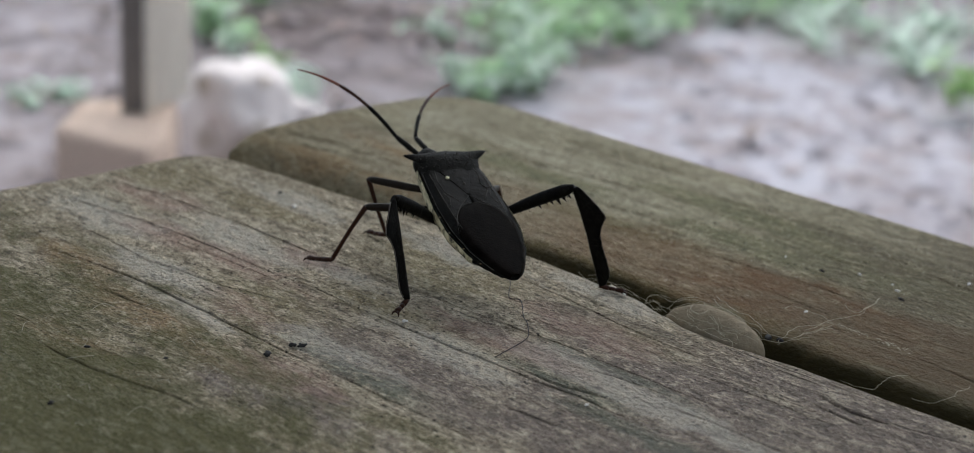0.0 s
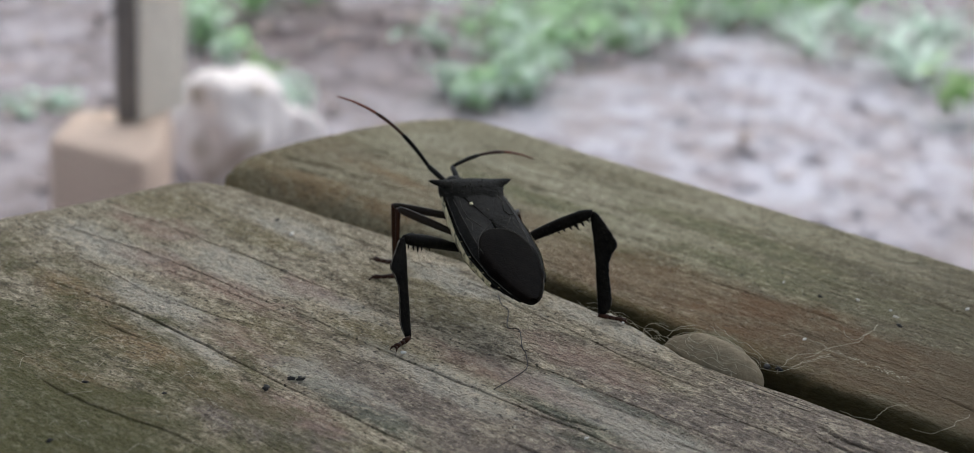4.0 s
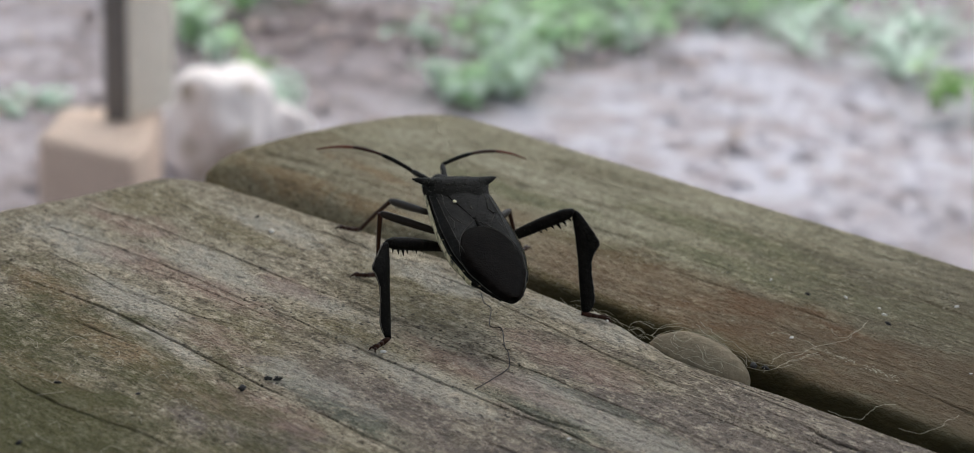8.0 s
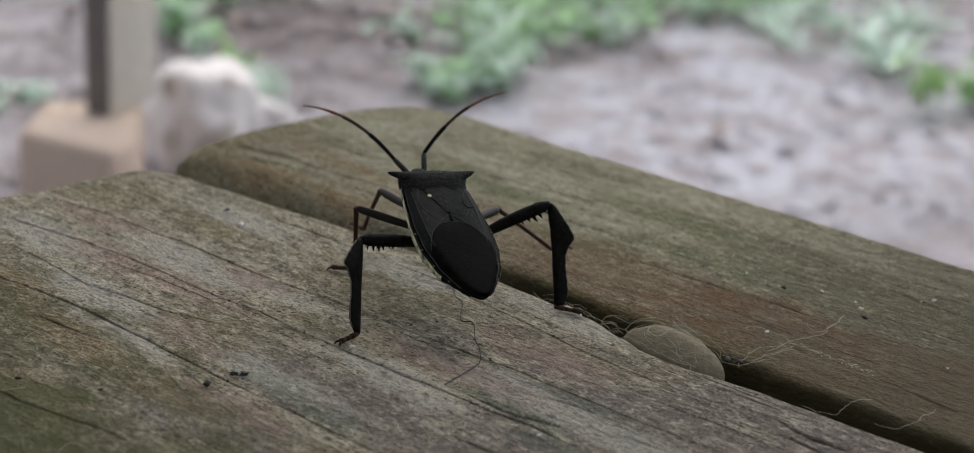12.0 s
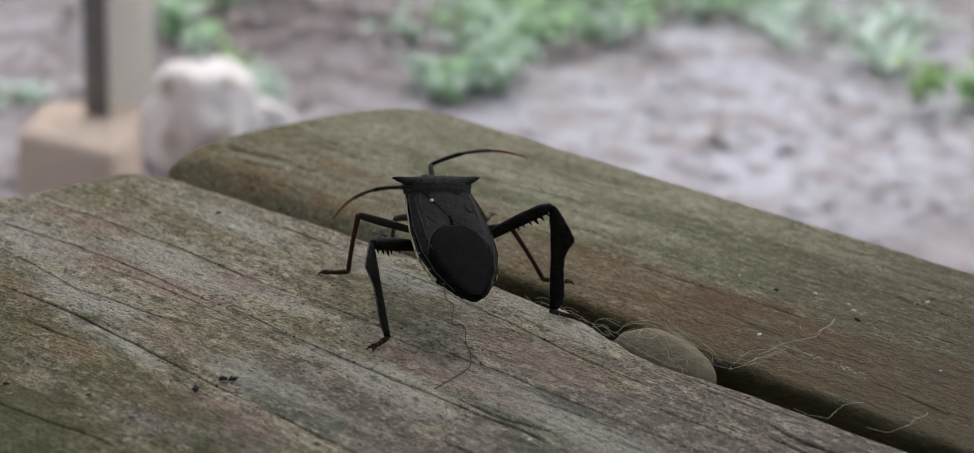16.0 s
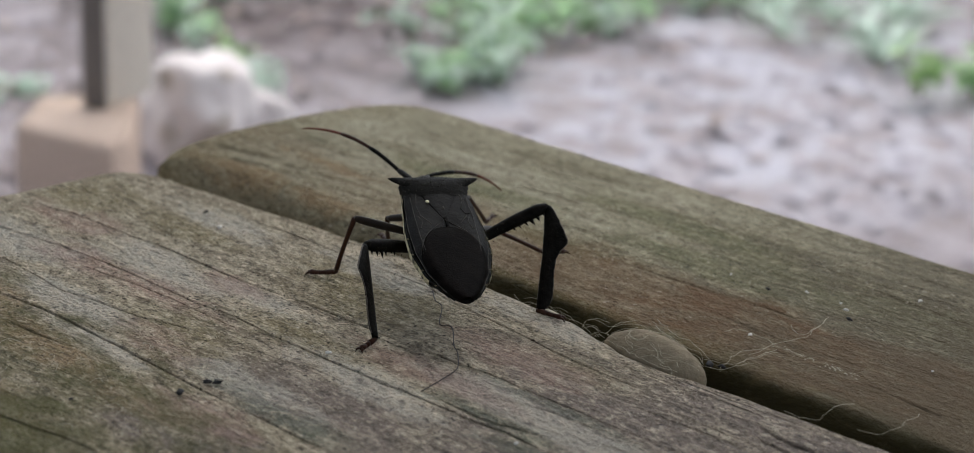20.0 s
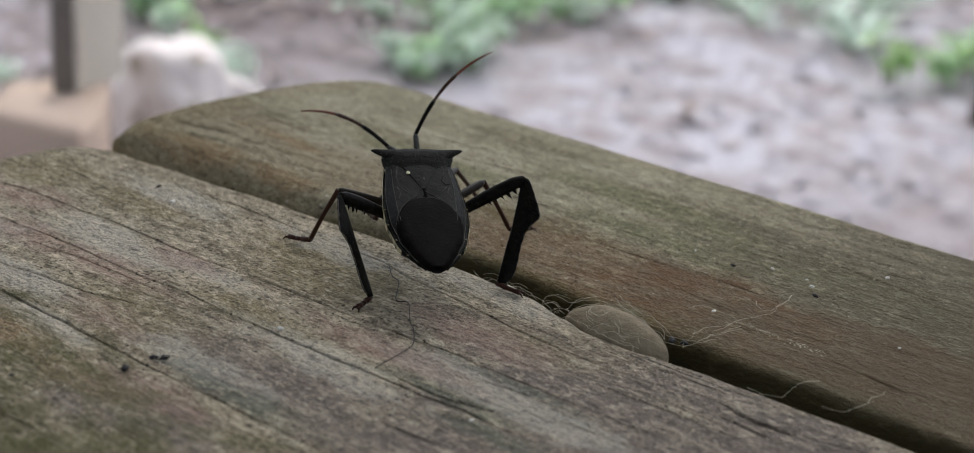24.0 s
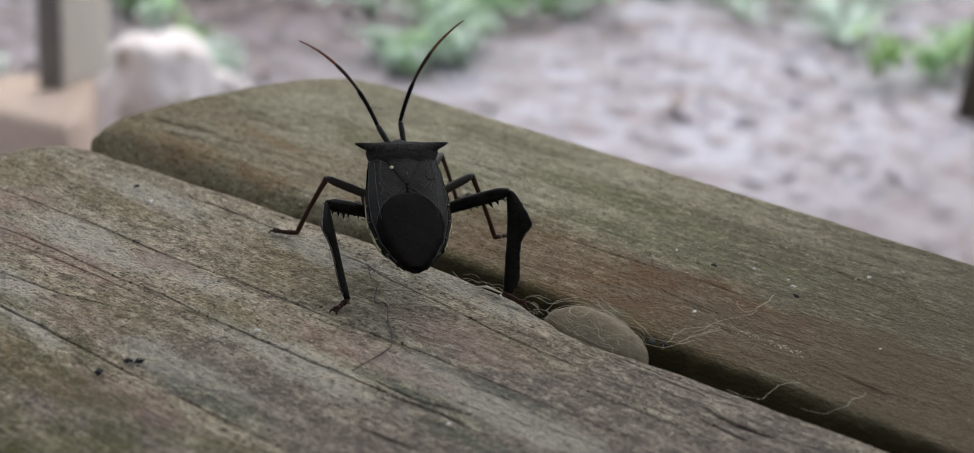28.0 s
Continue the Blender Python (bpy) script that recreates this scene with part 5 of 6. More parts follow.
for x, y, size, seed in ((-1.84, -4.25, 0.042, 1.0), (-1.77, -4.17, 0.048, 2.0), (-1.81, -4.60, 0.055, 3.0), (1.52, 2.47, 0.04, 4.0), (0.34, 2.54, 0.03, 5.0), (-3.09, -5.95, 0.03, 10.0), (-6.1, -1.1, 0.03, 11.0), (1.22, 0.10, 0.06, 8.0), (1.34, 0.16, 0.045, 9.0), (-2.35, -5.49, 0.03, 6.0), (-2.15, -6.92, 0.035, 7.0)):
    c = part("crumb", crumb(x, y, size, seed), CRUMB)
    tagged(c, "tiny black crumb of dirt on the board", "crumb", "crumbs on the boards")
for x, y, size, seed in ((-1.62, -2.84, 0.045, 1.0), (1.09, -2.84, 0.03, 2.0), (-5.50, -1.33, 0.06, 3.0), (0.71, 2.84, 0.035, 4.0), (1.33, 2.71, 0.04, 5.0), (1.17, 2.86, 0.025, 5.5), (1.77, 3.70, 0.04, 6.0),
                         (-0.26, 2.61, 0.025, 7.0), (1.02, 1.16, 0.04, 11.0), (-0.66, -0.17, 0.035, 8.0), (2.9, 1.9, 0.02, 10.0)):
    c = part("speck", crumb(x, y, size * 0.7, seed), CHALK)
    tagged(c, "tiny white speck on the board", "speck", "specks on the boards")
splinter = part_mesh("splinter", mesh_from("splinter", *scaled(tube([(-1.02, -0.26, 0.02), (-0.85, -0.20, 0.06), (-0.66, -0.13, 0.02)], [0.01, 0.03, 0.012], 7, 0.35))), SILK)
tagged(splinter, "small pale splinter lifted from the board edge", "splinter")


# ---- motion ----
BODY_ROWS = [
    (0, -0.02299, -0.01703, 0.01215, 68.5, 18.9, -0.4),
    (1, -0.02304, -0.01525, 0.01210, 70.0, 18.4, -1.5),
    (2, -0.02212, -0.01469, 0.01223, 68.3, 18.0, -2.3),
    (3, -0.02209, -0.01351, 0.01223, 65.4, 17.5, -2.2),
    (3.5, -0.02199, -0.01347, 0.01229, 64.6, 17.6, -2.2),
    (5.5, -0.02177, -0.01347, 0.01226, 65.1, 17.5, -2.2),
    (6, -0.02207, -0.01347, 0.01205, 64.0, 17.5, -1.5),
    (7, -0.02199, -0.01325, 0.01212, 64.2, 17.1, -1.9),
    (8, -0.02181, -0.01339, 0.01212, 63.2, 16.9, -1.5),
    (9, -0.02171, -0.01339, 0.01209, 63.2, 16.5, -1.5),
    (10, -0.02195, -0.01334, 0.01202, 61.9, 16.8, -1.7),
    (11, -0.02194, -0.01334, 0.01194, 61.7, 16.8, -1.6),
    (12, -0.02113, -0.01357, 0.01206, 60.9, 16.6, -1.7),
    (12.5, -0.02021, -0.01327, 0.01199, 59.5, 16.1, -1.8),
    (14.5, -0.02111, -0.01169, 0.01153, 57.2, 15.3, -0.8),
    (15, -0.02118, -0.01184, 0.01160, 56.8, 15.1, -1.1),
    (16, -0.02096, -0.01196, 0.01166, 56.9, 15.3, -0.8),
    (17, -0.02121, -0.01168, 0.01156, 56.6, 15.4, -1.0),
    (18, -0.02134, -0.01141, 0.01149, 56.6, 14.9, -1.2),
    (19, -0.02107, -0.01153, 0.01153, 56.4, 15.0, -0.8),
    (20, -0.02051, -0.01112, 0.01139, 55.6, 14.9, -0.9),
    (21, -0.02005, -0.01036, 0.01103, 54.2, 13.9, 0.3),
    (21.5, -0.01982, -0.01000, 0.01096, 54.0, 13.5, 0.5),
    (23.5, -0.02049, -0.00778, 0.01096, 52.3, 13.4, 0.8),
    (24, -0.02002, -0.00769, 0.01116, 51.5, 14.0, 0.5),
    (25, -0.01965, -0.00742, 0.01122, 50.4, 14.4, 1.8),
    (26, -0.01917, -0.00768, 0.01131, 50.2, 14.8, 2.0),
    (27, -0.01885, -0.00804, 0.01159, 50.2, 15.7, 1.6),
    (28, -0.01988, -0.00720, 0.01172, 49.9, 16.2, 2.2),
]
LEG_ROWS = {
    "left_hind": [
        (0, -0.02587, -0.02882, 0.01398, -0.02098, -0.02991, 0.00103, -0.02022, -0.03314, 0.00035),
        (1, -0.02591, -0.02858, 0.01413, -0.02063, -0.03010, 0.00103, -0.01996, -0.03332, 0.00035),
        (2, -0.02506, -0.02820, 0.01412, -0.02026, -0.03051, 0.00103, -0.01981, -0.03355, 0.00035),
        (3, -0.02598, -0.02700, 0.01276, -0.02039, -0.03027, 0.00103, -0.01978, -0.03351, 0.00035),
        (3.5, -0.02631, -0.02625, 0.01212, -0.02019, -0.03017, 0.00103, -0.01974, -0.03357, 0.00035),
        (5.5, -0.02657, -0.02602, 0.01193, -0.02034, -0.03021, 0.00103, -0.01985, -0.03342, 0.00035),
        (6, -0.02633, -0.02618, 0.01193, -0.02010, -0.03045, 0.00103, -0.01977, -0.03387, 0.00035),
        (7, -0.02572, -0.02589, 0.01204, -0.01994, -0.03047, 0.00103, -0.01979, -0.03365, 0.00035),
        (8, -0.02700, -0.02497, 0.01058, -0.01988, -0.03062, 0.00103, -0.01942, -0.03380, 0.00035),
        (9, -0.02712, -0.02406, 0.01040, -0.02025, -0.03021, 0.00103, -0.02022, -0.03353, 0.00035),
        (10, -0.02663, -0.02440, 0.01060, -0.02002, -0.03054, 0.00104, -0.01993, -0.03367, 0.00035),
        (11, -0.02706, -0.02383, 0.01014, -0.02018, -0.03034, 0.00104, -0.02007, -0.03348, 0.00035),
        (12, -0.02704, -0.02410, 0.00987, -0.01982, -0.03066, 0.00103, -0.01997, -0.03370, 0.00035),
        (12.5, -0.02753, -0.02296, 0.00915, -0.02011, -0.03023, 0.00103, -0.02036, -0.03320, 0.00034),
        (14.5, -0.02560, -0.02184, 0.00970, -0.01693, -0.02653, 0.00104, -0.01663, -0.02941, 0.00035),
        (15, -0.02541, -0.02216, 0.00976, -0.01674, -0.02678, 0.00103, -0.01654, -0.02952, 0.00035),
        (16, -0.02521, -0.02222, 0.00990, -0.01668, -0.02681, 0.00103, -0.01641, -0.02966, 0.00035),
        (17, -0.02558, -0.02159, 0.00959, -0.01693, -0.02650, 0.00103, -0.01654, -0.02958, 0.00035),
        (18, -0.02536, -0.02184, 0.00994, -0.01691, -0.02652, 0.00103, -0.01674, -0.02940, 0.00035),
        (19, -0.02521, -0.02176, 0.00987, -0.01679, -0.02661, 0.00103, -0.01663, -0.02954, 0.00035),
        (20, -0.02501, -0.02120, 0.00963, -0.01672, -0.02665, 0.00103, -0.01617, -0.02985, 0.00035),
        (21, -0.02501, -0.02033, 0.00894, -0.01665, -0.02669, 0.00103, -0.01675, -0.02930, 0.00035),
        (21.5, -0.02401, -0.01958, 0.01016, -0.01533, -0.02322, 0.00103, -0.01500, -0.02538, 0.00035),
        (23.5, -0.02489, -0.01841, 0.01213, -0.01777, -0.01904, 0.00103, -0.01659, -0.02227, 0.00035),
        (24, -0.02442, -0.01851, 0.01223, -0.01740, -0.01913, 0.00103, -0.01681, -0.02206, 0.00035),
        (25, -0.02548, -0.01709, 0.01135, -0.01754, -0.01900, 0.00103, -0.01663, -0.02230, 0.00035),
        (26, -0.02431, -0.01809, 0.01190, -0.01697, -0.01952, 0.00103, -0.01669, -0.02217, 0.00035),
        (27, -0.02503, -0.01705, 0.01133, -0.01722, -0.01927, 0.00103, -0.01687, -0.02205, 0.00035),
        (28, -0.02598, -0.01550, 0.01018, -0.01740, -0.01937, 0.00103, -0.01656, -0.02249, 0.00034),
    ],
    "right_hind": [
        (0, -0.01313, -0.00789, 0.01509, -0.01047, -0.00413, 0.00103, -0.00679, -0.00165, 0.00034),
        (1, -0.01836, -0.00055, 0.01295, -0.01029, -0.00406, 0.00103, -0.00706, -0.00139, 0.00035),
        (2, -0.01769, 0.00031, 0.01302, -0.01012, -0.00401, 0.00103, -0.00766, -0.00091, 0.00035),
        (3, -0.01717, 0.00093, 0.01302, -0.01020, -0.00432, 0.00103, -0.00739, -0.00126, 0.00035),
        (3.5, -0.01724, 0.00124, 0.01287, -0.01026, -0.00431, 0.00103, -0.00749, -0.00161, 0.00035),
        (5.5, -0.01724, 0.00111, 0.01275, -0.00990, -0.00427, 0.00103, -0.00688, -0.00172, 0.00034),
        (6, -0.01758, 0.00125, 0.01266, -0.01021, -0.00427, 0.00103, -0.00673, -0.00182, 0.00034),
        (7, -0.01750, 0.00151, 0.01258, -0.01021, -0.00427, 0.00103, -0.00693, -0.00160, 0.00035),
        (8, -0.01776, 0.00149, 0.01226, -0.01011, -0.00447, 0.00103, -0.00723, -0.00159, 0.00035),
        (9, -0.01806, 0.00177, 0.01217, -0.01036, -0.00427, 0.00103, -0.00703, -0.00154, 0.00035),
        (10, -0.01794, 0.00159, 0.01212, -0.01025, -0.00456, 0.00103, -0.00717, -0.00148, 0.00035),
        (11, -0.01804, 0.00197, 0.01199, -0.01025, -0.00429, 0.00103, -0.00717, -0.00139, 0.00035),
        (12, -0.01788, 0.00212, 0.01210, -0.01033, -0.00421, 0.00103, -0.00727, -0.00154, 0.00035),
        (12.5, -0.01697, 0.00235, 0.01254, -0.00999, -0.00388, 0.00103, -0.00676, -0.00124, 0.00034),
        (14.5, -0.01663, 0.00282, 0.01243, -0.01014, -0.00413, 0.00103, -0.00681, -0.00181, 0.00035),
        (15, -0.01647, 0.00268, 0.01253, -0.00990, -0.00402, 0.00104, -0.00692, -0.00195, 0.00035),
        (16, -0.01644, 0.00264, 0.01247, -0.00980, -0.00410, 0.00103, -0.00683, -0.00203, 0.00035),
        (17, -0.01672, 0.00312, 0.01235, -0.01031, -0.00402, 0.00103, -0.00677, -0.00214, 0.00035),
        (18, -0.01669, 0.00304, 0.01236, -0.01023, -0.00404, 0.00103, -0.00696, -0.00186, 0.00035),
        (19, -0.01653, 0.00305, 0.01229, -0.01008, -0.00415, 0.00103, -0.00685, -0.00200, 0.00034),
        (20, -0.01604, 0.00359, 0.01228, -0.01018, -0.00410, 0.00103, -0.00669, -0.00227, 0.00035),
        (21, -0.01536, 0.00371, 0.01253, -0.01016, -0.00411, 0.00103, -0.00678, -0.00199, 0.00035),
        (21.5, -0.01465, 0.00371, 0.01278, -0.01012, -0.00414, 0.00103, -0.00671, -0.00216, 0.00035),
        (23.5, -0.01429, 0.00463, 0.01253, -0.01019, -0.00382, 0.00103, -0.00669, -0.00233, 0.00035),
        (24, -0.01448, 0.00525, 0.01251, -0.01064, -0.00336, 0.00103, -0.00699, -0.00235, 0.00035),
        (25, -0.01269, 0.00435, 0.01294, -0.01003, -0.00409, 0.00103, -0.00704, -0.00213, 0.00035),
        (26, -0.01510, 0.00655, 0.01460, -0.01058, -0.00364, 0.00483, -0.00725, -0.00185, 0.00345),
        (27, -0.01288, 0.00540, 0.01178, -0.00656, -0.00267, 0.00104, -0.00234, -0.00230, 0.00035),
        (28, -0.01359, 0.00545, 0.01090, -0.00631, -0.00295, 0.00103, -0.00228, -0.00237, 0.00035),
    ],
    "left_middle": [
        (0, -0.03387, -0.02648, 0.01022, -0.03968, -0.02727, 0.00103, -0.04387, -0.02903, 0.00035),
        (1, -0.03505, -0.02398, 0.01097, -0.03842, -0.02094, 0.00103, -0.03967, -0.02458, 0.00035),
        (2, -0.03626, -0.02062, 0.01115, -0.03821, -0.01696, 0.00103, -0.03863, -0.02150, 0.00035),
        (3, -0.03712, -0.01816, 0.01168, -0.03846, -0.01601, 0.00103, -0.03949, -0.01885, 0.00035),
        (3.5, -0.03686, -0.01758, 0.01178, -0.03804, -0.01596, 0.00103, -0.04062, -0.01776, 0.00034),
        (5.5, -0.03646, -0.01790, 0.01168, -0.03808, -0.01600, 0.00103, -0.04079, -0.01763, 0.00034),
        (6, -0.03591, -0.01803, 0.01161, -0.03782, -0.01604, 0.00104, -0.04088, -0.01759, 0.00035),
        (7, -0.03536, -0.01828, 0.01164, -0.03723, -0.01650, 0.00104, -0.04086, -0.01744, 0.00035),
        (8, -0.03495, -0.01895, 0.01135, -0.03760, -0.01650, 0.00104, -0.04060, -0.01770, 0.00035),
        (9, -0.03473, -0.01887, 0.01133, -0.03743, -0.01639, 0.00103, -0.04063, -0.01754, 0.00035),
        (10, -0.03516, -0.01847, 0.01112, -0.03811, -0.01549, 0.00103, -0.04081, -0.01731, 0.00035),
        (11, -0.03519, -0.01827, 0.01099, -0.03836, -0.01507, 0.00103, -0.04107, -0.01718, 0.00035),
        (12, -0.03423, -0.01848, 0.01115, -0.03710, -0.01550, 0.00103, -0.04080, -0.01733, 0.00034),
        (12.5, -0.03365, -0.01808, 0.01107, -0.03714, -0.01555, 0.00103, -0.04081, -0.01733, 0.00035),
        (14.5, -0.03267, -0.01750, 0.01085, -0.03697, -0.01540, 0.00104, -0.04052, -0.01780, 0.00035),
        (15, -0.03285, -0.01772, 0.01093, -0.03695, -0.01555, 0.00103, -0.04056, -0.01775, 0.00035),
        (16, -0.03265, -0.01780, 0.01091, -0.03680, -0.01561, 0.00103, -0.04040, -0.01782, 0.00035),
        (17, -0.03269, -0.01741, 0.01089, -0.03701, -0.01547, 0.00103, -0.04064, -0.01771, 0.00035),
        (18, -0.03273, -0.01722, 0.01088, -0.03708, -0.01539, 0.00103, -0.04061, -0.01771, 0.00035),
        (19, -0.03248, -0.01731, 0.01088, -0.03689, -0.01557, 0.00104, -0.04035, -0.01781, 0.00035),
        (20, -0.03169, -0.01704, 0.01054, -0.03686, -0.01557, 0.00104, -0.04049, -0.01779, 0.00035),
        (21, -0.03067, -0.01636, 0.00996, -0.03694, -0.01556, 0.00103, -0.04082, -0.01755, 0.00035),
        (21.5, -0.03019, -0.01630, 0.00974, -0.03677, -0.01579, 0.00103, -0.04063, -0.01777, 0.00034),
        (23.5, -0.03102, -0.01384, 0.00869, -0.03881, -0.01371, 0.00103, -0.04343, -0.01507, 0.00035),
        (24, -0.03104, -0.01258, 0.00996, -0.03728, -0.01170, 0.00103, -0.04226, -0.01271, 0.00035),
        (25, -0.03268, -0.00848, 0.01016, -0.03863, -0.00901, 0.00103, -0.04350, -0.01010, 0.00035),
        (26, -0.03276, -0.00886, 0.01006, -0.03889, -0.00857, 0.00103, -0.04347, -0.01010, 0.00034),
        (27, -0.03291, -0.00871, 0.01022, -0.03881, -0.00868, 0.00103, -0.04363, -0.01000, 0.00035),
        (28, -0.03316, -0.00888, 0.01036, -0.03884, -0.00884, 0.00103, -0.04332, -0.01023, 0.00035),
    ],
    "right_middle": [
        (0, -0.03158, -0.00322, 0.00940, -0.03469, 0.00268, 0.00103, -0.03667, 0.00673, 0.00034),
        (1, -0.03192, -0.00226, 0.00944, -0.03495, 0.00361, 0.00103, -0.03702, 0.00761, 0.00034),
        (2, -0.03167, -0.00105, 0.00950, -0.03462, 0.00480, 0.00103, -0.03679, 0.00876, 0.00034),
        (3, -0.03141, 0.00054, 0.00948, -0.03438, 0.00646, 0.00103, -0.03653, 0.01043, 0.00034),
        (3.5, -0.03079, 0.00050, 0.00950, -0.03368, 0.00638, 0.00103, -0.03574, 0.01039, 0.00034),
        (5.5, -0.03080, 0.00065, 0.00947, -0.03385, 0.00653, 0.00103, -0.03596, 0.01052, 0.00034),
        (6, -0.03074, 0.00060, 0.00943, -0.03376, 0.00651, 0.00104, -0.03583, 0.01051, 0.00034),
        (7, -0.03040, 0.00067, 0.00943, -0.03342, 0.00657, 0.00104, -0.03545, 0.01059, 0.00034),
        (8, -0.02919, 0.00068, 0.00942, -0.03218, 0.00658, 0.00103, -0.03398, 0.01071, 0.00034),
        (9, -0.02917, 0.00050, 0.00936, -0.03225, 0.00644, 0.00103, -0.03411, 0.01054, 0.00034),
        (10, -0.02901, 0.00053, 0.00939, -0.03212, 0.00641, 0.00103, -0.03393, 0.01054, 0.00034),
        (11, -0.02913, 0.00054, 0.00935, -0.03227, 0.00647, 0.00103, -0.03413, 0.01057, 0.00034),
        (12, -0.02964, 0.00470, 0.00765, -0.02556, 0.01246, 0.00104, -0.02570, 0.01696, 0.00034),
        (12.5, -0.02160, -0.00157, 0.00866, -0.01894, 0.00529, 0.00103, -0.01735, 0.00951, 0.00034),
        (14.5, -0.01817, -0.00206, 0.00993, -0.01783, 0.00391, 0.00103, -0.01532, 0.00766, 0.00034),
        (15, -0.01958, -0.00199, 0.00979, -0.01806, 0.00398, 0.00103, -0.01565, 0.00779, 0.00034),
        (16, -0.01933, -0.00223, 0.00972, -0.01800, 0.00389, 0.00103, -0.01564, 0.00773, 0.00034),
        (17, -0.01887, -0.00216, 0.00990, -0.01760, 0.00374, 0.00103, -0.01499, 0.00742, 0.00034),
        (18, -0.01937, -0.00191, 0.00985, -0.01778, 0.00398, 0.00103, -0.01518, 0.00767, 0.00034),
        (19, -0.02689, 0.00603, 0.00614, -0.01787, 0.00412, 0.00103, -0.01542, 0.00790, 0.00034),
        (20, -0.02622, 0.00391, 0.00611, -0.02473, 0.01321, 0.00103, -0.02281, 0.01814, 0.00035),
        (21, -0.02366, 0.00511, 0.00738, -0.02457, 0.01366, 0.00104, -0.02232, 0.01819, 0.00035),
        (21.5, -0.02309, 0.00478, 0.00809, -0.02357, 0.01277, 0.00104, -0.02207, 0.01785, 0.00035),
        (23.5, -0.02310, 0.00624, 0.00914, -0.02342, 0.01315, 0.00104, -0.02206, 0.01766, 0.00035),
        (24, -0.02311, 0.00684, 0.00940, -0.02359, 0.01345, 0.00103, -0.02247, 0.01803, 0.00035),
        (25, -0.02270, 0.00710, 0.00983, -0.02264, 0.01313, 0.00103, -0.02219, 0.01785, 0.00035),
        (26, -0.02456, 0.00930, 0.00910, -0.02640, 0.01619, 0.00104, -0.02239, 0.01799, 0.00035),
        (27, -0.02225, 0.00670, 0.01046, -0.02122, 0.01157, 0.00104, -0.02182, 0.01522, 0.00035),
        (28, -0.02176, 0.00706, 0.01064, -0.02085, 0.01155, 0.00103, -0.02126, 0.01537, 0.00035),
    ],
    "left_front": [
        (0, -0.04035, -0.02040, 0.01140, -0.04308, -0.01414, 0.00103, -0.04658, -0.01411, 0.00035),
        (1, -0.03999, -0.01938, 0.01154, -0.04305, -0.01354, 0.00103, -0.04660, -0.01337, 0.00035),
        (2, -0.03894, -0.01867, 0.01189, -0.04220, -0.01363, 0.00103, -0.04682, -0.01375, 0.00035),
        (3, -0.03819, -0.01775, 0.01181, -0.04196, -0.01286, 0.00103, -0.04709, -0.01332, 0.00035),
        (3.5, -0.03815, -0.01736, 0.01188, -0.04214, -0.01281, 0.00103, -0.04688, -0.01336, 0.00035),
        (5.5, -0.03793, -0.01736, 0.01185, -0.04214, -0.01294, 0.00103, -0.04722, -0.01333, 0.00035),
        (6, -0.03797, -0.01739, 0.01166, -0.04238, -0.01274, 0.00103, -0.04719, -0.01334, 0.00034),
        (7, -0.03874, -0.01602, 0.01182, -0.04336, -0.01196, 0.00103, -0.04790, -0.01338, 0.00035),
        (8, -0.04426, -0.00847, 0.00868, -0.05381, -0.00578, 0.00103, -0.05823, -0.00644, 0.00034),
        (9, -0.04354, -0.00889, 0.00912, -0.05280, -0.00664, 0.00103, -0.05868, -0.00527, 0.00035),
        (10, -0.04335, -0.00931, 0.00928, -0.05231, -0.00658, 0.00103, -0.05829, -0.00544, 0.00035),
        (11, -0.04353, -0.00897, 0.00907, -0.05274, -0.00641, 0.00103, -0.05879, -0.00529, 0.00035),
        (12, -0.04110, -0.00777, 0.00980, -0.04888, -0.00355, 0.00103, -0.05270, -0.00218, 0.00034),
        (12.5, -0.03779, -0.00820, 0.01014, -0.04442, -0.00312, 0.00103, -0.04865, -0.00100, 0.00034),
        (14.5, -0.03472, -0.00852, 0.00809, -0.04206, -0.00170, 0.00103, -0.04615, 0.00069, 0.00034),
        (15, -0.03497, -0.00852, 0.00811, -0.04249, -0.00188, 0.00103, -0.04662, 0.00043, 0.00034),
        (16, -0.03489, -0.00871, 0.00798, -0.04242, -0.00197, 0.00104, -0.04656, 0.00033, 0.00034),
        (17, -0.03491, -0.00846, 0.00798, -0.04226, -0.00150, 0.00103, -0.04634, 0.00090, 0.00034),
        (18, -0.03559, -0.00754, 0.00766, -0.04321, -0.00057, 0.00103, -0.04726, 0.00188, 0.00034),
        (19, -0.03571, -0.00744, 0.00765, -0.04327, -0.00037, 0.00103, -0.04731, 0.00208, 0.00034),
        (20, -0.03438, -0.00848, 0.00801, -0.04156, -0.00133, 0.00103, -0.04573, 0.00091, 0.00034),
        (21, -0.02996, -0.00907, 0.00757, -0.03791, -0.00206, 0.00103, -0.04210, 0.00014, 0.00034),
        (21.5, -0.02934, -0.00945, 0.00752, -0.03742, -0.00246, 0.00103, -0.04174, -0.00053, 0.00034),
        (23.5, -0.02996, -0.00693, 0.00748, -0.03779, 0.00033, 0.00103, -0.04204, 0.00239, 0.00034),
        (24, -0.02952, -0.00671, 0.00778, -0.03733, 0.00066, 0.00139, -0.04157, 0.00277, 0.00073),
        (25, -0.02910, -0.00613, 0.00780, -0.03667, 0.00158, 0.00150, -0.04085, 0.00382, 0.00086),
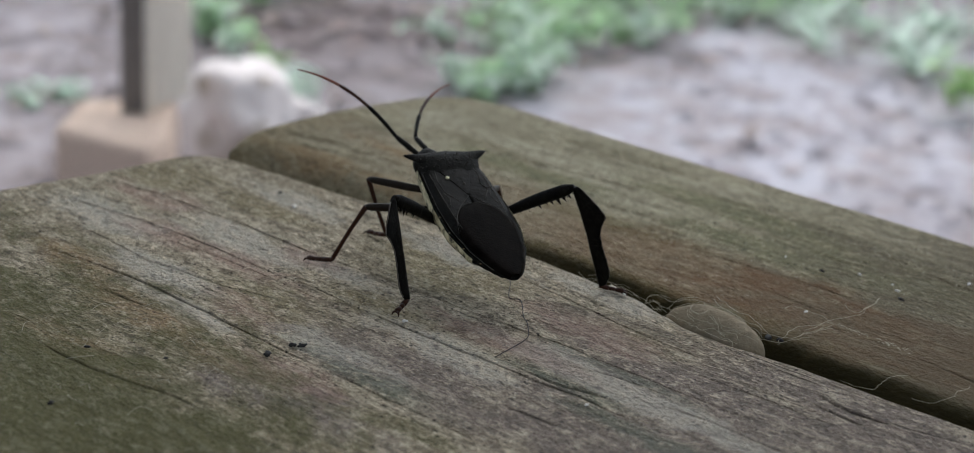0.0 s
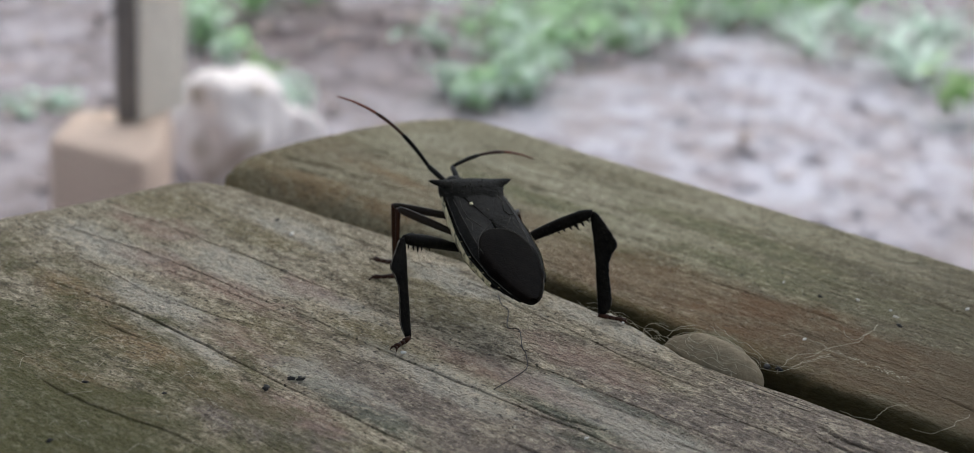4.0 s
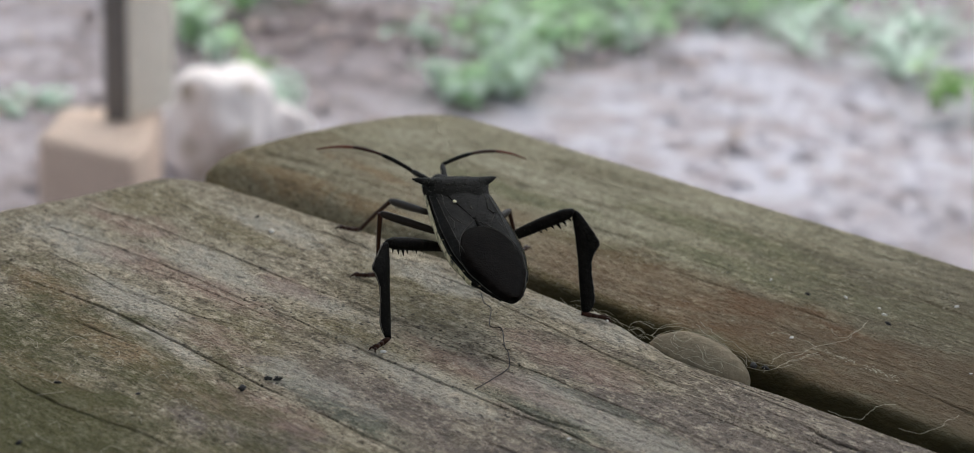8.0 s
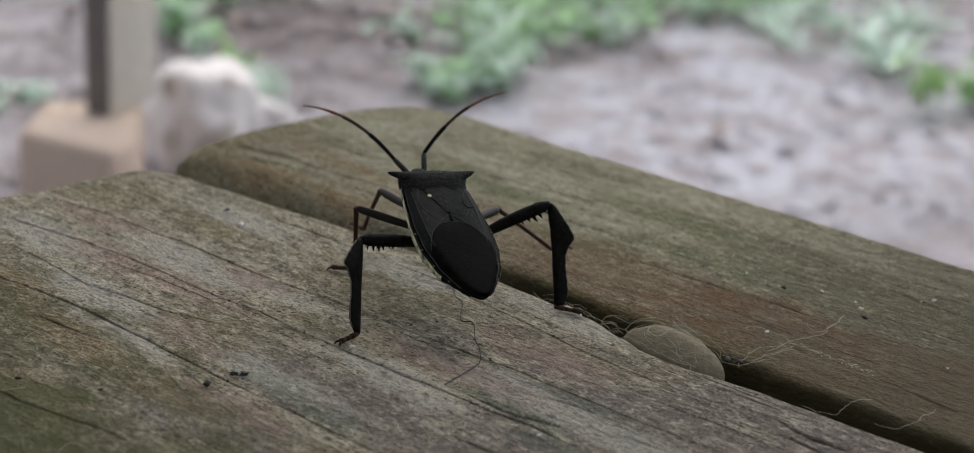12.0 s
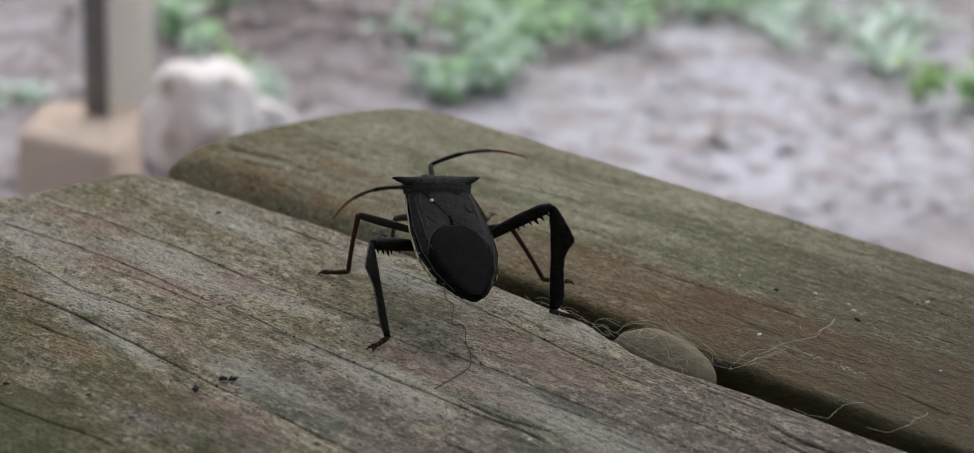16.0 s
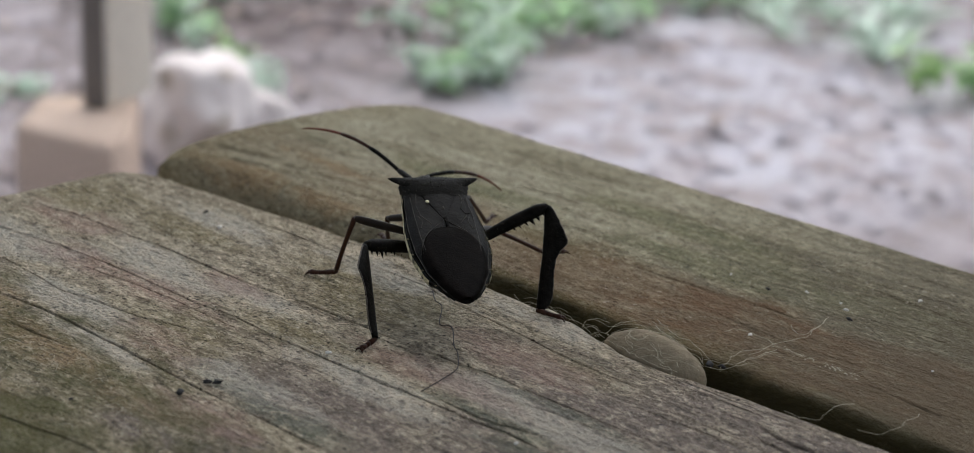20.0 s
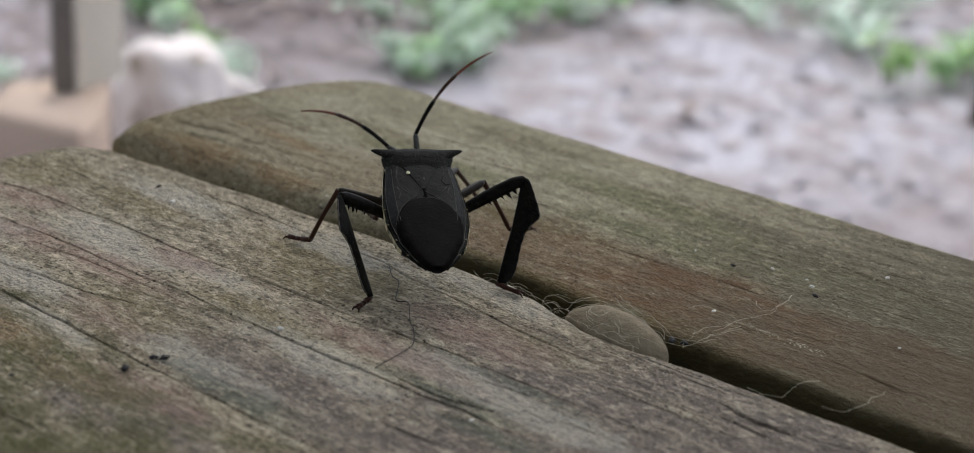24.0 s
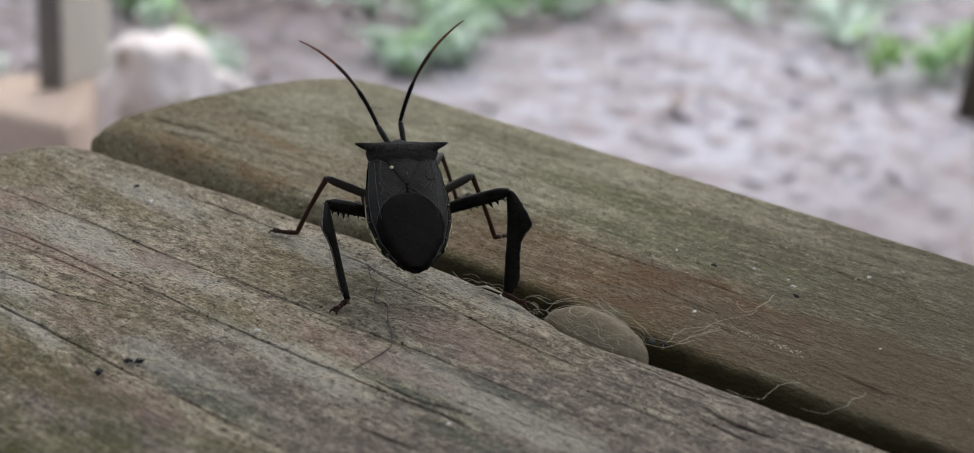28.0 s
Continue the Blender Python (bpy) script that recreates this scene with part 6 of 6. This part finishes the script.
        (26, -0.02862, -0.00632, 0.00792, -0.03616, 0.00146, 0.00170, -0.04033, 0.00372, 0.00108),
        (27, -0.02836, -0.00670, 0.00836, -0.03603, 0.00108, 0.00229, -0.04021, 0.00334, 0.00175),
        (28, -0.02938, -0.00573, 0.00850, -0.03698, 0.00221, 0.00254, -0.04114, 0.00450, 0.00204),
    ],
    "right_front": [
        (0, -0.03802, -0.00374, 0.01103, -0.04551, 0.00458, 0.00473, -0.04889, 0.00841, 0.00442),
        (1, -0.03848, -0.00247, 0.01069, -0.04622, 0.00549, 0.00421, -0.04972, 0.00921, 0.00383),
        (2, -0.03723, -0.00154, 0.01059, -0.04476, 0.00651, 0.00398, -0.04816, 0.01031, 0.00354),
        (3, -0.03650, 0.00039, 0.01044, -0.04354, 0.00880, 0.00374, -0.04674, 0.01276, 0.00326),
        (3.5, -0.03621, 0.00062, 0.01052, -0.04314, 0.00913, 0.00383, -0.04629, 0.01314, 0.00336),
        (5.5, -0.03610, 0.00050, 0.01048, -0.04310, 0.00895, 0.00380, -0.04628, 0.01293, 0.00332),
        (6, -0.03607, 0.00084, 0.01032, -0.04284, 0.00952, 0.00368, -0.04592, 0.01357, 0.00322),
        (7, -0.03605, 0.00097, 0.01022, -0.04285, 0.00955, 0.00349, -0.04596, 0.01359, 0.00298),
        (8, -0.03559, 0.00111, 0.01021, -0.04218, 0.00984, 0.00347, -0.04521, 0.01394, 0.00297),
        (9, -0.03548, 0.00111, 0.01004, -0.04202, 0.00983, 0.00323, -0.04504, 0.01393, 0.00270),
        (10, -0.03541, 0.00144, 0.01005, -0.04182, 0.01029, 0.00327, -0.04475, 0.01445, 0.00275),
        (11, -0.03533, 0.00151, 0.00998, -0.04167, 0.01041, 0.00321, -0.04459, 0.01458, 0.00270),
        (12, -0.03432, 0.00144, 0.01001, -0.04054, 0.01039, 0.00319, -0.04340, 0.01460, 0.00265),
        (12.5, -0.03303, 0.00205, 0.00980, -0.03899, 0.01111, 0.00290, -0.04174, 0.01539, 0.00233),
        (14.5, -0.03319, 0.00419, 0.00917, -0.03861, 0.01355, 0.00221, -0.04116, 0.01794, 0.00161),
        (15, -0.03315, 0.00412, 0.00915, -0.03849, 0.01348, 0.00213, -0.04100, 0.01789, 0.00151),
        (16, -0.03295, 0.00399, 0.00930, -0.03830, 0.01338, 0.00234, -0.04083, 0.01779, 0.00174),
        (17, -0.03313, 0.00432, 0.00921, -0.03846, 0.01372, 0.00225, -0.04097, 0.01814, 0.00164),
        (18, -0.03328, 0.00456, 0.00894, -0.03859, 0.01389, 0.00188, -0.04109, 0.01831, 0.00123),
        (19, -0.03290, 0.00453, 0.00906, -0.03813, 0.01394, 0.00205, -0.04061, 0.01838, 0.00142),
        (20, -0.03213, 0.00508, 0.00889, -0.03723, 0.01455, 0.00186, -0.03966, 0.01901, 0.00122),
        (21, -0.03110, 0.00620, 0.00833, -0.03574, 0.01586, 0.00123, -0.03801, 0.02040, 0.00055),
        (21.5, -0.03080, 0.00660, 0.00817, -0.03535, 0.01627, 0.00103, -0.03759, 0.02082, 0.00034),
        (23.5, -0.03093, 0.00915, 0.00817, -0.03514, 0.01898, 0.00103, -0.03724, 0.02360, 0.00034),
        (24, -0.03145, 0.01016, 0.00838, -0.03574, 0.01986, 0.00103, -0.03800, 0.02440, 0.00034),
        (25, -0.03058, 0.01034, 0.00923, -0.03523, 0.01915, 0.00103, -0.03761, 0.02363, 0.00034),
        (26, -0.03114, 0.01119, 0.00914, -0.03620, 0.01990, 0.00103, -0.03874, 0.02428, 0.00034),
        (27, -0.03057, 0.01051, 0.00966, -0.03501, 0.01904, 0.00103, -0.03656, 0.02416, 0.00035),
        (28, -0.03123, 0.01097, 0.01049, -0.03503, 0.01889, 0.00104, -0.03685, 0.02452, 0.00035),
    ],
}
ANTENNA_ROWS = {
    "left": [
        (0, -0.04443, -0.01183, 0.01530, -0.05775, -0.01961, 0.02351, 0.18, 0.55, 0.81),
        (1, -0.04459, -0.00985, 0.01517, -0.05751, -0.01623, 0.02506, 0.27, 0.61, 0.75),
        (2, -0.04362, -0.00861, 0.01485, -0.05737, -0.01470, 0.02375, 0.24, 0.59, 0.77),
        (3, -0.04333, -0.00664, 0.01465, -0.05839, -0.01169, 0.02195, 0.20, 0.56, 0.80),
        (3.5, -0.04314, -0.00627, 0.01467, -0.05800, -0.01143, 0.02228, 0.21, 0.57, 0.80),
        (5.5, -0.04291, -0.00609, 0.01463, -0.05695, -0.01140, 0.02357, 0.26, 0.60, 0.76),
        (6, -0.04306, -0.00608, 0.01469, -0.05751, -0.01078, 0.02332, 0.26, 0.60, 0.76),
        (7, -0.04301, -0.00582, 0.01456, -0.05796, -0.01061, 0.02226, 0.22, 0.57, 0.79),
        (8, -0.04292, -0.00559, 0.01303, -0.05998, -0.00942, 0.01291, -0.08, 0.35, 0.93),
        (9, -0.04277, -0.00545, 0.01336, -0.05956, -0.00958, 0.01595, 0.03, 0.44, 0.90),
        (10, -0.04278, -0.00506, 0.01386, -0.05891, -0.00974, 0.01871, 0.11, 0.50, 0.86),
        (11, -0.04270, -0.00492, 0.01386, -0.05822, -0.00952, 0.02047, 0.18, 0.55, 0.82),
        (12, -0.04174, -0.00457, 0.01368, -0.05817, -0.00797, 0.01861, 0.14, 0.52, 0.84),
        (12.5, -0.04073, -0.00396, 0.01298, -0.05809, -0.00595, 0.01322, -0.03, 0.39, 0.92),
        (14.5, -0.04132, -0.00287, 0.01037, -0.05688, -0.00253, 0.00241, -0.46, -0.05, 0.89),
        (15, -0.04119, -0.00250, 0.01008, -0.05620, -0.00238, 0.00111, -0.51, -0.11, 0.85),
        (16, -0.04080, -0.00246, 0.00980, -0.05573, -0.00199, 0.00073, -0.52, -0.12, 0.85),
        (17, -0.04140, -0.00277, 0.01066, -0.05726, -0.00347, 0.00335, -0.42, 0.01, 0.91),
        (18, -0.04160, -0.00194, 0.01135, -0.05842, -0.00437, 0.00725, -0.26, 0.19, 0.95),
        (19, -0.04127, -0.00189, 0.01168, -0.05846, -0.00503, 0.01105, -0.10, 0.34, 0.94),
        (20, -0.04051, -0.00096, 0.01204, -0.05735, -0.00463, 0.01493, 0.05, 0.46, 0.89),
        (21, -0.03977, 0.00029, 0.01065, -0.05712, -0.00174, 0.01000, -0.08, 0.36, 0.93),
        (21.5, -0.03972, -0.00079, 0.01090, -0.05675, -0.00046, 0.00697, -0.21, 0.23, 0.95),
        (23.5, -0.04007, 0.00200, 0.01116, -0.05725, 0.00325, 0.00818, -0.14, 0.29, 0.94),
        (24, -0.03911, 0.00420, 0.01089, -0.05648, 0.00283, 0.01236, 0.04, 0.45, 0.89),
        (25, -0.03823, 0.00518, 0.01227, -0.05370, 0.00192, 0.01974, 0.25, 0.58, 0.77),
        (26, -0.03758, 0.00501, 0.01289, -0.05195, 0.00225, 0.02244, 0.34, 0.63, 0.70),
        (27, -0.03729, 0.00452, 0.01357, -0.05164, 0.00243, 0.02333, 0.37, 0.64, 0.68),
        (28, -0.03832, 0.00517, 0.01399, -0.05288, 0.00316, 0.02346, 0.36, 0.64, 0.68),
    ],
    "right": [
        (0, -0.04371, -0.00863, 0.01479, -0.05199, 0.00610, 0.01927, -0.71, -0.54, 0.45),
        (1, -0.04368, -0.00665, 0.01488, -0.04923, 0.00817, 0.02231, -0.72, -0.51, 0.47),
        (2, -0.04225, -0.00506, 0.01499, -0.04164, 0.01194, 0.01901, -0.55, -0.17, 0.81),
        (3, -0.04178, -0.00271, 0.01432, -0.04020, 0.01469, 0.01387, -0.36, 0.06, 0.93),
        (3.5, -0.04168, -0.00255, 0.01415, -0.04102, 0.01480, 0.01218, -0.31, 0.12, 0.94),
        (5.5, -0.04146, -0.00263, 0.01426, -0.04266, 0.01475, 0.01565, -0.49, -0.10, 0.86),
        (6, -0.04168, -0.00246, 0.01410, -0.04338, 0.01482, 0.01610, -0.53, -0.15, 0.84),
        (7, -0.04154, -0.00224, 0.01425, -0.04426, 0.01460, 0.01809, -0.61, -0.27, 0.74),
        (8, -0.04092, -0.00156, 0.01383, -0.04006, 0.01579, 0.01193, -0.31, 0.12, 0.94),
        (9, -0.04080, -0.00159, 0.01394, -0.04081, 0.01589, 0.01396, -0.41, -0.00, 0.91),
        (10, -0.04093, -0.00132, 0.01390, -0.04156, 0.01599, 0.01625, -0.52, -0.13, 0.84),
        (11, -0.04089, -0.00134, 0.01399, -0.04234, 0.01546, 0.01861, -0.61, -0.26, 0.75),
        (12, -0.03950, -0.00104, 0.01456, -0.03857, 0.01488, 0.02171, -0.64, -0.28, 0.71),
        (12.5, -0.03815, -0.00020, 0.01445, -0.03537, 0.01549, 0.02164, -0.62, -0.23, 0.75),
        (14.5, -0.03898, 0.00188, 0.01315, -0.03455, 0.01879, 0.01301, -0.34, 0.10, 0.93),
        (15, -0.03897, 0.00180, 0.01329, -0.03470, 0.01875, 0.01303, -0.34, 0.10, 0.93),
        (16, -0.03890, 0.00164, 0.01296, -0.03526, 0.01870, 0.01183, -0.31, 0.13, 0.94),
        (17, -0.03911, 0.00208, 0.01234, -0.03654, 0.01919, 0.00985, -0.26, 0.18, 0.95),
        (18, -0.03926, 0.00236, 0.01194, -0.03718, 0.01932, 0.00827, -0.21, 0.23, 0.95),
        (19, -0.03906, 0.00211, 0.01105, -0.03773, 0.01758, 0.00302, 0.06, 0.46, 0.89),
        (20, -0.03834, 0.00275, 0.01097, -0.03878, 0.01934, 0.00549, -0.12, 0.31, 0.94),
        (21, -0.03723, 0.00432, 0.01072, -0.03484, 0.02140, 0.00789, -0.26, 0.19, 0.95),
        (21.5, -0.03700, 0.00464, 0.01146, -0.03399, 0.02185, 0.01166, -0.39, 0.06, 0.92),
        (23.5, -0.03736, 0.00686, 0.01249, -0.03705, 0.02167, 0.02177, -0.71, -0.36, 0.60),
        (24, -0.03679, 0.00712, 0.01278, -0.03580, 0.02115, 0.02315, -0.72, -0.38, 0.58),
        (25, -0.03604, 0.00744, 0.01363, -0.03563, 0.01963, 0.02615, -0.76, -0.45, 0.47),
        (26, -0.03559, 0.00705, 0.01393, -0.03766, 0.01951, 0.02601, -0.77, -0.50, 0.39),
        (27, -0.03526, 0.00683, 0.01427, -0.03462, 0.01801, 0.02769, -0.77, -0.47, 0.43),
        (28, -0.03629, 0.00757, 0.01467, -0.03597, 0.01916, 0.02775, -0.77, -0.47, 0.43),
    ],
}


# how far a leaf-like shin is turned about its length: seconds, degrees
LEAF_TWIST = {"left_hind": [(0, 0), (8, -12), (12.5, -18), (14.5, -20), (21, -25), (24, -13), (28, -28)]}


def bone(start, end, out):
    """A pose with y from start to end and x towards out."""
    y = (end - start).normalized()
    x = (out - y * out.dot(y)).normalized()
    z = x.cross(y)
    return Matrix.Translation(start) @ Matrix((x, y, z)).transposed().to_4x4()


def body_pose(x, y, z, yaw, pitch, roll):
    return Matrix.Translation((x, y, z)) @ Euler((0, 0, radians(yaw))).to_matrix().to_4x4() @ Euler((radians(pitch), 0, 0)).to_matrix().to_4x4() @ Euler((0, -radians(roll), 0)).to_matrix().to_4x4()


def motions():
    poses = {t: body_pose(*row) for t, *row in BODY_ROWS}
    walk(bug, list(poses.items()))
    for leg, rows in LEG_ROWS.items():
        keys = ([], [], [])
        hip = Vector(LEG_DIMS[leg][3:]) * K
        for t, *r in rows:
            inv = poses[t].inverted()
            k, a, e = (inv @ Vector(r[n:n + 3]) for n in (0, 3, 6))
            a = k + (a - k).normalized() * LEG_DIMS[leg][1] * K
            root = k - (k - hip).normalized() * LEG_DIMS[leg][0] * K
            keys[0].append((t, bone(root, k, k - a)))
            out = Matrix.Rotation(radians(table(LEAF_TWIST[leg], t)), 3, (a - k).normalized()) @ (k - hip) if leg in LEAF_TWIST else k - hip
            keys[1].append((t, bone(k, a, out)))
            up = inv.to_3x3() @ Vector((0, 0, 1))
            keys[2].append((t, bone(a, e, (e - a).cross(up))))
        for ob, key in zip(LEGS[leg], keys):
            walk(ob, key)
    for side, rows in ANTENNA_ROWS.items():
        keys = ([], [])
        base = Vector((-0.08 if side == "left" else 0.08, 1.42, -0.36)) * K
        for t, *r in rows:
            inv = poses[t].inverted()
            s, e = inv @ Vector(r[0:3]), inv @ Vector(r[3:6])
            bow = inv.to_3x3() @ Vector(r[6:9])
            keys[0].append((t, bone(base, s, bow)))
            keys[1].append((t, bone(s, e, bow)))
        for ob, key in zip(ANTENNAE[side], keys):
            walk(ob, key)


motions()
